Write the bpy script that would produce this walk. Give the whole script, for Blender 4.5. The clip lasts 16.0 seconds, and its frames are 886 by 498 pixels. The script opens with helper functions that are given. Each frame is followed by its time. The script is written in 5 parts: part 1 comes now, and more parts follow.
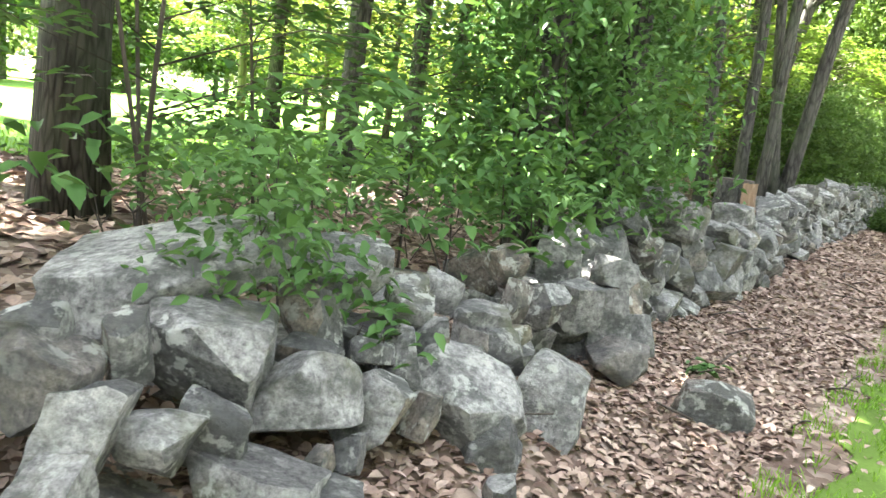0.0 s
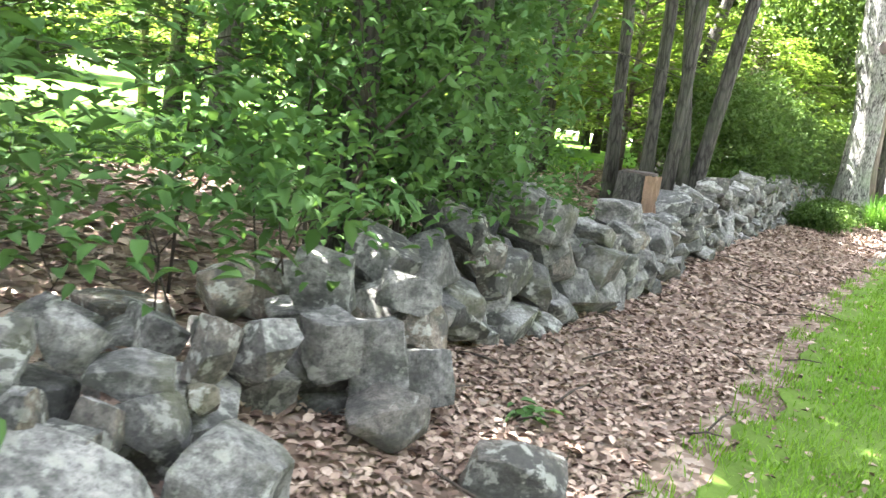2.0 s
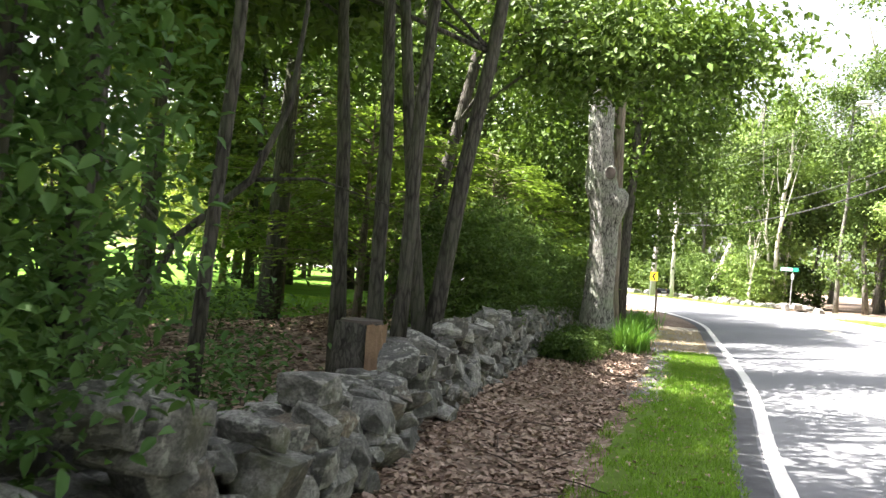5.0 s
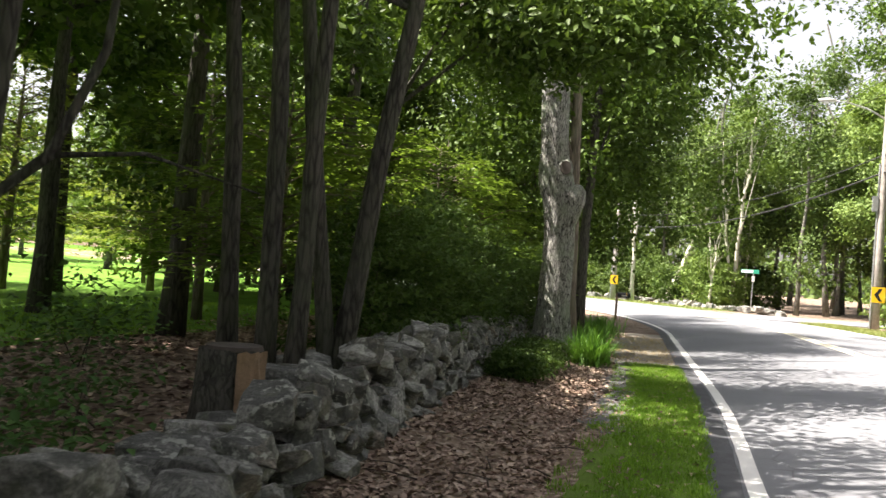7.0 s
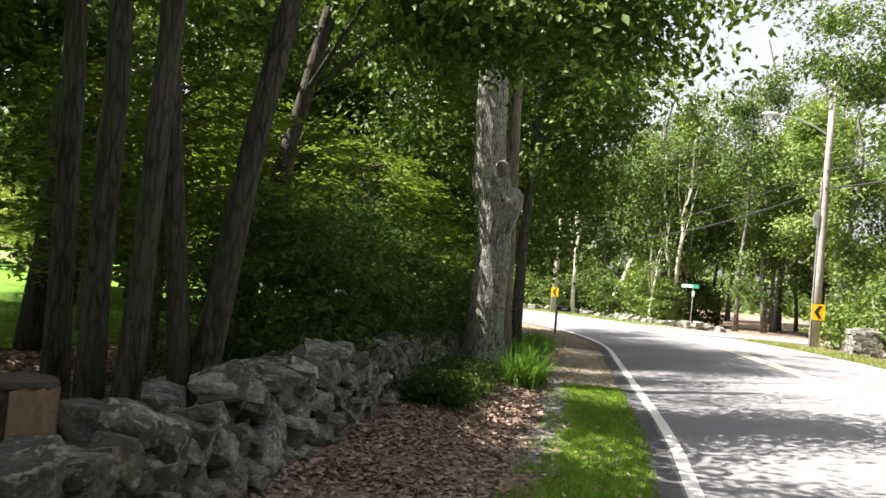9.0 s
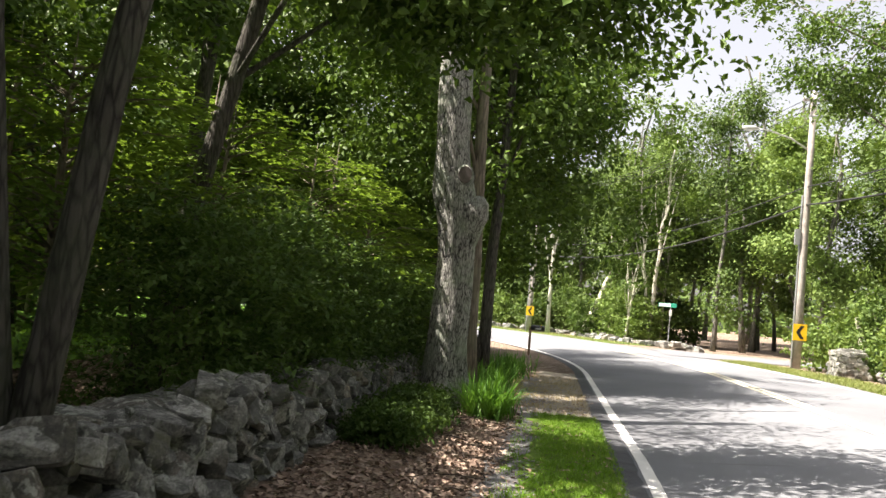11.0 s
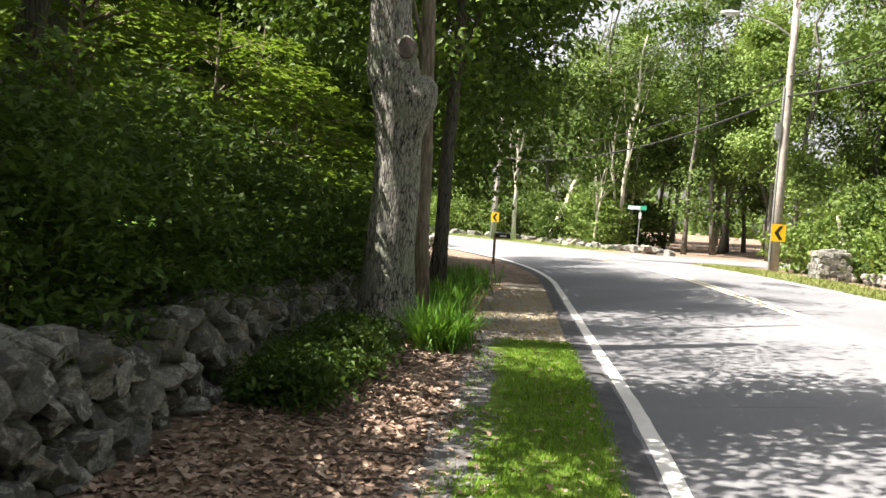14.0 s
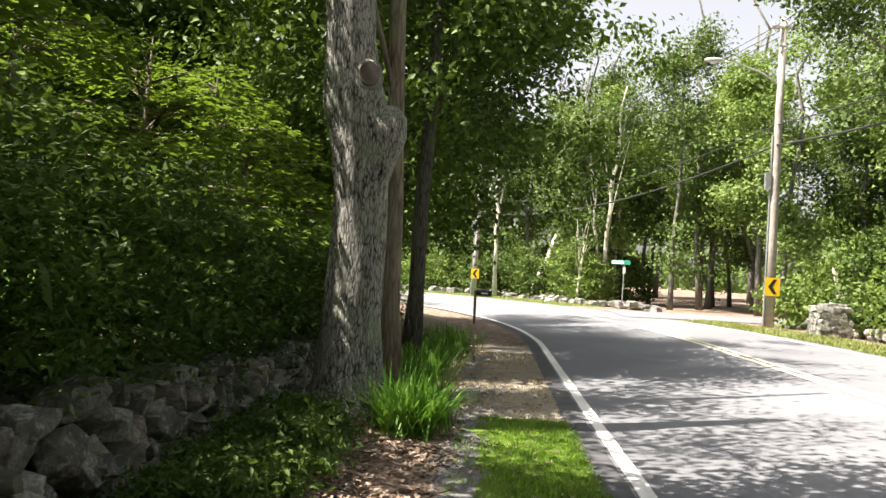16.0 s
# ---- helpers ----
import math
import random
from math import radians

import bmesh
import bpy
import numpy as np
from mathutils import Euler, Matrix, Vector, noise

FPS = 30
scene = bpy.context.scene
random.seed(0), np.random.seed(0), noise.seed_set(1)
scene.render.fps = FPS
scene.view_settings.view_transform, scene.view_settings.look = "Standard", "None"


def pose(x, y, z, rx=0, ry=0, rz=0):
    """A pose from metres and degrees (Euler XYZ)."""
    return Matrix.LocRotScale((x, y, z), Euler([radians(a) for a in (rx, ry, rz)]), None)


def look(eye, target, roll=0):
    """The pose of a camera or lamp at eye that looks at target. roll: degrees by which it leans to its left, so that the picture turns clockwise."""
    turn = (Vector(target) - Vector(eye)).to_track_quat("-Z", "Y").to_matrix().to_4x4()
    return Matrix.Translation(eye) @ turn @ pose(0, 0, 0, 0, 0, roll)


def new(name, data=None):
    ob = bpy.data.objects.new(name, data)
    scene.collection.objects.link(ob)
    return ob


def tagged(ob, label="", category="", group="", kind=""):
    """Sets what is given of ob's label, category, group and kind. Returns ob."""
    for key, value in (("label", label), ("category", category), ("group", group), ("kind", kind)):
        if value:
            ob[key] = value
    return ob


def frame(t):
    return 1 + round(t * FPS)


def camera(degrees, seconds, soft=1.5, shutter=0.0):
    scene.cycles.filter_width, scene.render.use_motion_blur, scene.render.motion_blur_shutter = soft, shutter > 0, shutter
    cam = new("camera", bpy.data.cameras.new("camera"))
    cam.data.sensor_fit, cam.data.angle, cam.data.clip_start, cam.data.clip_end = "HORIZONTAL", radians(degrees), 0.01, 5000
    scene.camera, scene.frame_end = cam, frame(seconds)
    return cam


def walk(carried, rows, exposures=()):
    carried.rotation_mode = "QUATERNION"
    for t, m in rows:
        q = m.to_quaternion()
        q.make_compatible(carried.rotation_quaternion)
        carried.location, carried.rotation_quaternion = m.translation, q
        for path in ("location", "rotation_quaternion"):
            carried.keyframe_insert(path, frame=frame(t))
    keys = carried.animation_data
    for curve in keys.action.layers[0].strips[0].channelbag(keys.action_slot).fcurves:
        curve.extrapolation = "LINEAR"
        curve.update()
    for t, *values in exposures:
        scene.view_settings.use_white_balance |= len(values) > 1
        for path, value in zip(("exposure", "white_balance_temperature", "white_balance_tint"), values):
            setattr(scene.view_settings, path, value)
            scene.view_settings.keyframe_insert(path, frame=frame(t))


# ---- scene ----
cam = camera(55.9, 16.0, 1.5, 0.3)
PATH = [
    (0, (2.072, 1.864, 1.281), (1.882, 3.827, 0.953), 6.8),
    (0.5, (2.22, 2.089, 1.259), (1.957, 4.044, 0.926), 6.3),
    (1, (2.384, 2.299, 1.238), (2.15, 4.253, 0.883), 5.7),
    (1.5, (2.534, 2.575, 1.268), (2.492, 4.545, 0.925), 6.3),
    (2, (2.701, 2.827, 1.308), (2.637, 4.798, 0.971), 7.4),
    (2.5, (2.864, 3.042, 1.309), (2.801, 5.018, 1.006), 6.6),
    (3, (2.98, 3.345, 1.336), (3.043, 5.332, 1.114), 6.1),
    (3.5, (3.122, 3.598, 1.373), (3.258, 5.591, 1.279), 7.6),
    (4, (3.226, 3.82, 1.4), (3.493, 5.802, 1.37), 6.5),
    (4.5, (3.282, 4.106, 1.411), (3.671, 6.068, 1.435), 4.9),
    (7, (4.155, 5.951, 1.469), (4.682, 7.879, 1.522), 4.0),
    (7.5, (4.323, 6.303, 1.48), (4.963, 8.198, 1.531), 4.0),
    (8, (4.529, 6.619, 1.484), (5.168, 8.514, 1.532), 4.6),
    (8.5, (4.696, 6.915, 1.469), (5.311, 8.817, 1.534), 4.0),
    (9, (4.868, 7.234, 1.492), (5.521, 9.122, 1.579), 5.0),
    (9.5, (5.075, 7.496, 1.485), (5.744, 9.38, 1.548), 5.8),
    (10, (5.239, 7.786, 1.481), (5.916, 9.666, 1.573), 4.8),
    (12.5, (6.181, 9.464, 1.595), (6.918, 11.316, 1.75), 6.0),
    (13, (6.319, 9.817, 1.568), (7.08, 11.665, 1.643), 4.1),
    (13.5, (6.48, 10.182, 1.534), (7.286, 12.012, 1.509), 4.2),
    (14, (6.732, 10.497, 1.531), (7.523, 12.332, 1.454), 3.7),
    (14.5, (6.862, 10.858, 1.483), (7.69, 12.677, 1.407), 3.9),
    (15, (7.066, 11.203, 1.505), (7.908, 13.017, 1.509), 4.7),
    (15.5, (7.264, 11.565, 1.532), (8.086, 13.388, 1.583), 4.3),
    (16, (7.449, 11.965, 1.526), (8.277, 13.784, 1.588), 3.1),
]
walk(cam, [(t, look(eye, target, roll)) for t, eye, target, roll in PATH],
     [(0.0, 4.6, 6300, 13), (2.2, 4.55, 6200, 14), (4.5, 3.4, 6500, 14), (7.0, 2.05, 6800, 15), (16.0, 1.85, 6900, 14)])

# ---- world, sun ----
SUN_EL = 60.0
world = bpy.data.worlds.new("sky")
scene.world = world
world.use_nodes = True
wn = world.node_tree.nodes
sky = wn.new("ShaderNodeTexSky")
sky.sky_type, sky.sun_disc = "NISHITA", False
UX, UY = 0.472, 0.8816          # the way along the road
NX, NY = 0.8816, -0.472         # to the right of it
SUN_FROM = Vector((-NX * 0.98 - UX * 0.20, -NY * 0.98 - UY * 0.20, 0)).normalized()
sky.sun_elevation, sky.sun_rotation = radians(SUN_EL), math.atan2(SUN_FROM.x, SUN_FROM.y)
sky.air_density, sky.dust_density, sky.ozone_density = 1.0, 4.0, 0.0
haze = wn.new("ShaderNodeHueSaturation")     # bright summer haze
haze.inputs["Saturation"].default_value, haze.inputs["Value"].default_value = 0.35, 1.45
world.node_tree.links.new(sky.outputs[0], haze.inputs["Color"])
world.node_tree.links.new(haze.outputs[0], wn["Background"].inputs[0])
wn["Background"].inputs[1].default_value = 0.056
sun = new("sun", bpy.data.lights.new("sun", "SUN"))
sun.data.energy, sun.data.angle, sun.data.color = 5.0, radians(0.5), (1.0, 0.95, 0.86)
away = Vector((SUN_FROM.x * math.cos(radians(SUN_EL)), SUN_FROM.y * math.cos(radians(SUN_EL)), math.sin(radians(SUN_EL))))
sun.matrix_world = look(away * 60, (0, 0, 0))

# ---- materials ----


class Nodes:
    """A small helper round a material's node tree."""

    def __init__(self, name):
        self.m = bpy.data.materials.new(name)
        self.m.use_nodes = True
        self.t = self.m.node_tree
        self.b = self.t.nodes["Principled BSDF"]
        self.out = self.t.nodes["Material Output"]
        self.co = self.t.nodes.new("ShaderNodeTexCoord").outputs["Object"]

    def n(self, kind, **props):
        nd = self.t.nodes.new(kind)
        for k, v in props.items():
            nd.inputs[k].default_value = v
        return nd

    def to(self, a, b):
        self.t.links.new(a, b)

    def world(self):
        return self.n("ShaderNodeNewGeometry").outputs["Position"]

    def stretch(self, co, x, y, z):
        mp = self.n("ShaderNodeMapping")
        mp.inputs["Scale"].default_value = (x, y, z)
        self.to(co, mp.inputs[0])
        return mp.outputs[0]

    def noise(self, co, scale, detail=4.0, rough=0.55):
        nd = self.n("ShaderNodeTexNoise", Scale=scale, Detail=detail, Roughness=rough)
        self.to(co, nd.inputs["Vector"])
        return nd.outputs[0]

    def voronoi(self, co, scale, feature="F1", out="Distance"):
        nd = self.n("ShaderNodeTexVoronoi", Scale=scale)
        nd.feature = feature
        self.to(co, nd.inputs["Vector"])
        return nd.outputs[out]

    def ramp(self, fac, *stops):
        nd = self.n("ShaderNodeValToRGB")
        el = nd.color_ramp.elements
        while len(el) < len(stops):
            el.new(0.5)
        for e, (p, c) in zip(el, stops):
            e.position, e.color = p, (*c, 1) if len(c) == 3 else c
        self.to(fac, nd.inputs[0])
        return nd.outputs[0]

    def mix(self, fac, a, b, blend="MIX"):
        nd = self.n("ShaderNodeMix")
        nd.data_type, nd.blend_type = "RGBA", blend
        for v, i in ((fac, 0), (a, 6), (b, 7)):
            if isinstance(v, (int, float)):
                nd.inputs[i].default_value = v
            elif isinstance(v, tuple):
                nd.inputs[i].default_value = (*v, 1)
            else:
                self.to(v, nd.inputs[i])
        return nd.outputs[2]

    def bump(self, height, strength, distance, normal=None):
        nd = self.n("ShaderNodeBump", Strength=strength, Distance=distance)
        self.to(height, nd.inputs["Height"])
        if normal is not None:
            self.to(normal, nd.inputs["Normal"])
        return nd.outputs[0]

    def done(self, colour, rough=0.8, normal=None, metal=0.0, spec=0.4):
        if isinstance(colour, tuple):
            self.b.inputs["Base Color"].default_value = (*colour, 1)
        else:
            self.to(colour, self.b.inputs["Base Color"])
        if isinstance(rough, float):
            self.b.inputs["Roughness"].default_value = rough
        else:
            self.to(rough, self.b.inputs["Roughness"])
        self.b.inputs["Metallic"].default_value = metal
        self.b.inputs["Specular IOR Level"].default_value = spec
        if normal is not None:
            self.to(normal, self.b.inputs["Normal"])
        return self.m


def leaf_material(name, dark, light, pale, through_share=0.24):
    k = Nodes(name)
    r = k.n("ShaderNodeNewGeometry").outputs["Random Per Island"]
    big = k.noise(k.world(), 0.9, 2)
    c = k.ramp(r, (0.0, dark), (0.55, light), (0.93, light), (1.0, pale))
    c = k.mix(k.ramp(big, (0.42, (0, 0, 0)), (0.66, (0.8, 0.8, 0.8))), c, k.mix(0.5, c, pale))
    c = k.mix(k.ramp(k.noise(k.world(), 2.1, 3), (0.40, (0.6, 0.6, 0.6)), (0.55, (0, 0, 0))), c, dark)
    k.done(c, 0.55, spec=0.18)
    tr = k.n("ShaderNodeBsdfTranslucent")
    k.to(k.mix(0.6, c, (light[0] * 1.6, light[1] * 1.55, light[2] * 0.7)), tr.inputs[0])
    ms = k.n("ShaderNodeMixShader")
    ms.inputs[0].default_value = through_share
    k.to(k.b.outputs[0], ms.inputs[1])
    k.to(tr.outputs[0], ms.inputs[2])
    k.to(ms.outputs[0], k.out.inputs[0])
    return k.m


LEAF_SHRUB = leaf_material("shrub_leaf", (0.045, 0.11, 0.032), (0.09, 0.18, 0.05), (0.14, 0.245, 0.075))
LEAF_CANOPY = leaf_material("canopy_leaf", (0.032, 0.065, 0.013), (0.085, 0.148, 0.024), (0.16, 0.24, 0.04), 0.17)
LEAF_NEEDLE = leaf_material("needle_spray", (0.035, 0.07, 0.018), (0.075, 0.135, 0.03), (0.11, 0.17, 0.04), 0.3)
LEAF_WOODS = leaf_material("woods_leaf", (0.028, 0.056, 0.014), (0.088, 0.145, 0.032), (0.145, 0.20, 0.052), 0.18)
LEAF_PALE = leaf_material("pale_leaf", (0.085, 0.145, 0.035), (0.15, 0.225, 0.055), (0.215, 0.285, 0.085))
LEAF_MAPLE = leaf_material("maple_leaf", (0.06, 0.115, 0.02), (0.14, 0.225, 0.036), (0.22, 0.31, 0.06), 0.36)
LEAF_GARDEN = leaf_material("garden_leaf", (0.09, 0.13, 0.025), (0.19, 0.25, 0.05), (0.28, 0.32, 0.08), 0.3)
GRASS_BLADE = leaf_material("grass_blade", (0.09, 0.19, 0.02), (0.17, 0.32, 0.03), (0.26, 0.36, 0.07), 0.35)
DRY_BLADE = leaf_material("dry_verge_blade", (0.12, 0.15, 0.045), (0.21, 0.235, 0.08), (0.32, 0.31, 0.15), 0.25)
LILY_BLADE = leaf_material("lily_blade", (0.05, 0.14, 0.025), (0.10, 0.23, 0.035), (0.2, 0.32, 0.06), 0.3)


def stone_material():
    k = Nodes("granite_fieldstone")
    info = k.n("ShaderNodeObjectInfo").outputs["Random"]
    isl = k.n("ShaderNodeNewGeometry").outputs["Random Per Island"]
    rnd = k.n("ShaderNodeMath")
    rnd.operation = "ADD"
    k.to(info, rnd.inputs[0])
    k.to(isl, rnd.inputs[1])
    fr = k.n("ShaderNodeMath")
    fr.operation = "FRACT"
    k.to(rnd.outputs[0], fr.inputs[0])
    co = k.world()
    base = k.ramp(fr.outputs[0], (0.0, (0.085, 0.086, 0.085)), (0.25, (0.24, 0.24, 0.234)), (0.55, (0.43, 0.426, 0.41)), (0.8, (0.14, 0.14, 0.14)), (1.0, (0.29, 0.25, 0.205)))
    grain = k.noise(co, 48, 7, 0.78)
    c = k.mix(0.78, base, k.ramp(grain, (0.33, (0.06, 0.06, 0.06)), (0.66, (0.86, 0.85, 0.81))), "OVERLAY")
    veins = k.noise(k.stretch(co, 2, 3, 4), 2.6, 6, 0.65)
    c = k.mix(k.ramp(veins, (0.44, (0, 0, 0)), (0.60, (0.85, 0.85, 0.85))), c, (0.085, 0.088, 0.08))
    moss = k.ramp(k.noise(co, 3.3, 6, 0.65), (0.54, (0, 0, 0)), (0.70, (0.65, 0.65, 0.65)))
    c = k.mix(moss, c, (0.14, 0.145, 0.08))
    lich = k.ramp(k.noise(co, 17, 5, 0.64), (0.54, (0, 0, 0)), (0.60, (0.85, 0.85, 0.85)))
    zone = k.ramp(k.noise(co, 2.3, 3), (0.40, (0, 0, 0)), (0.56, (0.9, 0.9, 0.9)))
    c = k.mix(k.mix(1.0, lich, zone, "MULTIPLY"), c, (0.52, 0.53, 0.47))
    nb = k.bump(k.noise(co, 8, 9, 0.72), 0.9, 0.05)
    nb = k.bump(grain, 0.6, 0.006, nb)
    return k.done(c, 0.88, nb, spec=0.25)


STONE = stone_material()


def litter_material():
    k = Nodes("leaf_litter")
    co = k.world()
    cells = k.voronoi(co, 20, "F1", "Color")
    g = k.n("ShaderNodeSeparateColor")
    k.to(cells, g.inputs[0])
    c = k.ramp(g.outputs[0], (0, (0.12, 0.085, 0.06)), (0.4, (0.21, 0.155, 0.115)), (0.75, (0.30, 0.235, 0.18)), (1, (0.42, 0.35, 0.29)))
    soil = k.ramp(k.noise(co, 2.5, 5), (0.42, (0, 0, 0)), (0.68, (0.8, 0.8, 0.8)))
    c = k.mix(soil, c, (0.09, 0.06, 0.045))
    nb = k.bump(g.outputs[1], 0.7, 0.02)
    nb = k.bump(k.noise(co, 60, 5), 0.5, 0.01, nb)
    return k.done(c, 0.92, nb, spec=0.15)


LITTER = litter_material()


def dead_leaf_material():
    k = Nodes("dead_oak_leaf")
    r = k.n("ShaderNodeNewGeometry").outputs["Random Per Island"]
    c = k.ramp(r, (0, (0.13, 0.09, 0.07)), (0.3, (0.26, 0.19, 0.15)), (0.65, (0.40, 0.315, 0.255)), (0.9, (0.48, 0.39, 0.315)), (1, (0.58, 0.50, 0.42)))
    c = k.mix(0.35, c, k.ramp(k.noise(k.world(), 70, 4), (0.3, (0.1, 0.07, 0.05)), (0.7, (0.55, 0.45, 0.38))), "OVERLAY")
    return k.done(c, 0.75, spec=0.25)


DEAD_LEAF = dead_leaf_material()


def asphalt_material():
    k = Nodes("worn_asphalt")
    co = k.world()
    grit = k.noise(co, 160, 4, 0.8)
    c = k.ramp(grit, (0.25, (0.08, 0.083, 0.092)), (0.55, (0.152, 0.16, 0.175)), (0.8, (0.28, 0.29, 0.305)))
    worn = k.noise(co, 0.35, 5)
    c = k.mix(k.ramp(worn, (0.4, (0, 0, 0)), (0.65, (0.45, 0.45, 0.45))), c, (0.215, 0.225, 0.24))
    crack = k.ramp(k.voronoi(k.stretch(co, 1, 1, 1), 0.55, "DISTANCE_TO_EDGE"), (0.0, (1, 1, 1)), (0.006, (0, 0, 0)))
    patch = k.ramp(k.noise(co, 0.8, 3), (0.55, (0, 0, 0)), (0.62, (0.6, 0.6, 0.6)))
    c = k.mix(k.mix(1.0, crack, patch, "MULTIPLY"), c, (0.05, 0.05, 0.05))
    return k.done(c, 0.82, k.bump(grit, 0.5, 0.006), spec=0.35)


ASPHALT = asphalt_material()


def plain(name, colour, rough=0.6, metal=0.0, vary=0.25, scale=14.0, bump=0.15, spec=0.4):
    """A plain surface with fine grain and broader dirt."""
    k = Nodes(name)
    co = k.co
    fine = k.noise(co, scale * 6, 4, 0.7)
    broad = k.noise(co, scale * 0.4, 4)
    lo = tuple(v * (1 - vary) for v in colour)
    hi = tuple(min(1.0, v * (1 + vary)) for v in colour)
    c = k.mix(k.ramp(broad, (0.3, (0, 0, 0)), (0.7, (1, 1, 1))), lo, hi)
    c = k.mix(vary, c, k.ramp(fine, (0.3, lo), (0.7, hi)))
    return k.done(c, rough, k.bump(fine, bump, 0.004), metal, spec)


def bark_material(name, dark, light, scale=1.0, furrow=0.8, tall=0.16):
    k = Nodes(name)
    bent = k.mix(0.16, k.world(), k.n("ShaderNodeTexNoise", Scale=5.0, Detail=5.0).outputs["Color"], "ADD")
    co = k.stretch(bent, 1, 1, tall)
    plates = k.voronoi(co, 26 * scale, "DISTANCE_TO_EDGE")
    ridges = k.noise(co, 16 * scale, 8, 0.7)
    h = k.mix(0.80, k.ramp(plates, (0, (0, 0, 0)), (0.22, (1, 1, 1))), ridges)
    c = k.ramp(h, (0.36, dark), (0.62, light))
    c = k.mix(k.ramp(k.noise(k.world(), 3.0, 5), (0.45, (0, 0, 0)), (0.65, (0.5, 0.5, 0.5))), c, (light[0] * 0.8, light[1] * 0.95, light[2] * 0.75))
    return k.done(c, 0.92, k.bump(h, furrow, 0.045), spec=0.15)


ASPHALT_EDGE = plain("dark_asphalt_margin", (0.075, 0.078, 0.085), 0.9, vary=0.45, scale=12, bump=0.6)
BARK = bark_material("dark_bark", (0.028, 0.026, 0.023), (0.10, 0.094, 0.082))
BARK_PALE = bark_material("pale_furrowed_bark", (0.022, 0.021, 0.02), (0.38, 0.375, 0.35), 1.5, 1.0, 0.22)
BARK_GREY = bark_material("grey_smooth_bark", (0.06, 0.056, 0.05), (0.19, 0.18, 0.16), 0.6, 0.4)
BARK_DUN = bark_material("dun_smooth_bark", (0.09, 0.075, 0.06), (0.21, 0.18, 0.145), 0.6, 0.4)
CUT_WOOD = plain("weathered_cut_wood", (0.25, 0.165, 0.105), 0.85, vary=0.5)
POLE_WOOD = plain("silvered_pole_wood", (0.33, 0.30, 0.27), 0.85, vary=0.3)
LINE_WHITE = plain("white_road_paint", (0.72, 0.72, 0.70), 0.7, vary=0.12, scale=5)
LINE_YELLOW = plain("faded_yellow_road_paint", (0.60, 0.58, 0.46), 0.7, vary=0.15, scale=5)
LAWN = plain("mown_lawn_turf", (0.095, 0.20, 0.027), 0.9, vary=0.35, scale=4, bump=0.6, spec=0.1)
VERGE = plain("grass_roots_soil", (0.10, 0.16, 0.03), 0.95, vary=0.4, scale=8, bump=0.6, spec=0.1)
SAND = plain("dry_sandy_soil", (0.25, 0.228, 0.19), 0.95, vary=0.4, scale=9, bump=0.5, spec=0.1)
FARGRASS = plain("dry_roadside_grass", (0.085, 0.15, 0.04), 0.95, vary=0.4, scale=6, bump=0.6, spec=0.1)
GRAVEL = plain("grey_gravel", (0.15, 0.147, 0.145), 0.85, vary=0.5, scale=20, bump=0.5)
SIGN_YELLOW = plain("traffic_yellow_sheeting", (0.85, 0.52, 0.02), 0.45, vary=0.06)
SIGN_BLACK = plain("black_sheeting", (0.015, 0.015, 0.015), 0.5, vary=0.1)
SIGN_GREEN = plain("street_sign_green", (0.02, 0.27, 0.17), 0.45, vary=0.06)
SIGN_WHITE = plain("white_sheeting", (0.75, 0.76, 0.76), 0.5, vary=0.06)
STEEL = plain("galvanised_steel", (0.45, 0.46, 0.47), 0.45, 0.8, vary=0.15)
BLACK_METAL = plain("black_painted_metal", (0.02, 0.02, 0.022), 0.4, vary=0.2)
LAMP_METAL = plain("pale_lamp_aluminium", (0.6, 0.6, 0.58), 0.5, 0.4, vary=0.1)
WIRE = plain("black_cable", (0.02, 0.02, 0.02), 0.6, vary=0.1)
KNOT = plain("dark_knot_wood", (0.085, 0.07, 0.062), 0.85, vary=0.4, scale=30)
TWIG = plain("brown_twig_bark", (0.06, 0.048, 0.038), 0.9, vary=0.35)
MORTAR = plain("grey_mortar", (0.33, 0.32, 0.29), 0.9, vary=0.25)
PEBBLE = plain("loose_gravel", (0.22, 0.22, 0.22), 0.85, vary=0.6, scale=18)
STRAW = leaf_material("straw_blade", (0.22, 0.17, 0.08), (0.38, 0.31, 0.16), (0.46, 0.40, 0.24), 0.25)
BIRCH_BARK = bark_material("pale_birch_bark", (0.28, 0.26, 0.22), (0.62, 0.58, 0.50), 0.5, 0.3)
POST_WOOD = plain("brown_post_wood", (0.22, 0.15, 0.10), 0.85, vary=0.35)

# ---- shape helpers ----
R_ARC, Q_LINE, S_BEND = 52.0, 2.08, 33.0
rng = np.random.default_rng(7)


def place(s, d, z=0.0):
    return Vector((UX * s + NX * d, UY * s + NY * d, z))


def smooth(a, b, x):
    t = min(1.0, max(0.0, (x - a) / (b - a)))
    return t * t * (3 - 2 * t)


def shift(s):
    """The road edge bows slightly to the left beside the first stretch of the wall."""
    return sum(float(np.interp(s + o, (0, 7, 11, 14, 17.5, 22), (-0.15, -0.24, -0.37, -0.26, 0.02, 0))) for o in (-2.4, -1.6, -0.8, 0, 0.8, 1.6, 2.4)) / 7


def road_q(s, d):
    """Distance across the road, from the same zero as d, round the bend as well."""
    if s < S_BEND:
        return d - shift(s)
    return math.hypot(s - S_BEND, d - Q_LINE + R_ARC) - R_ARC + Q_LINE


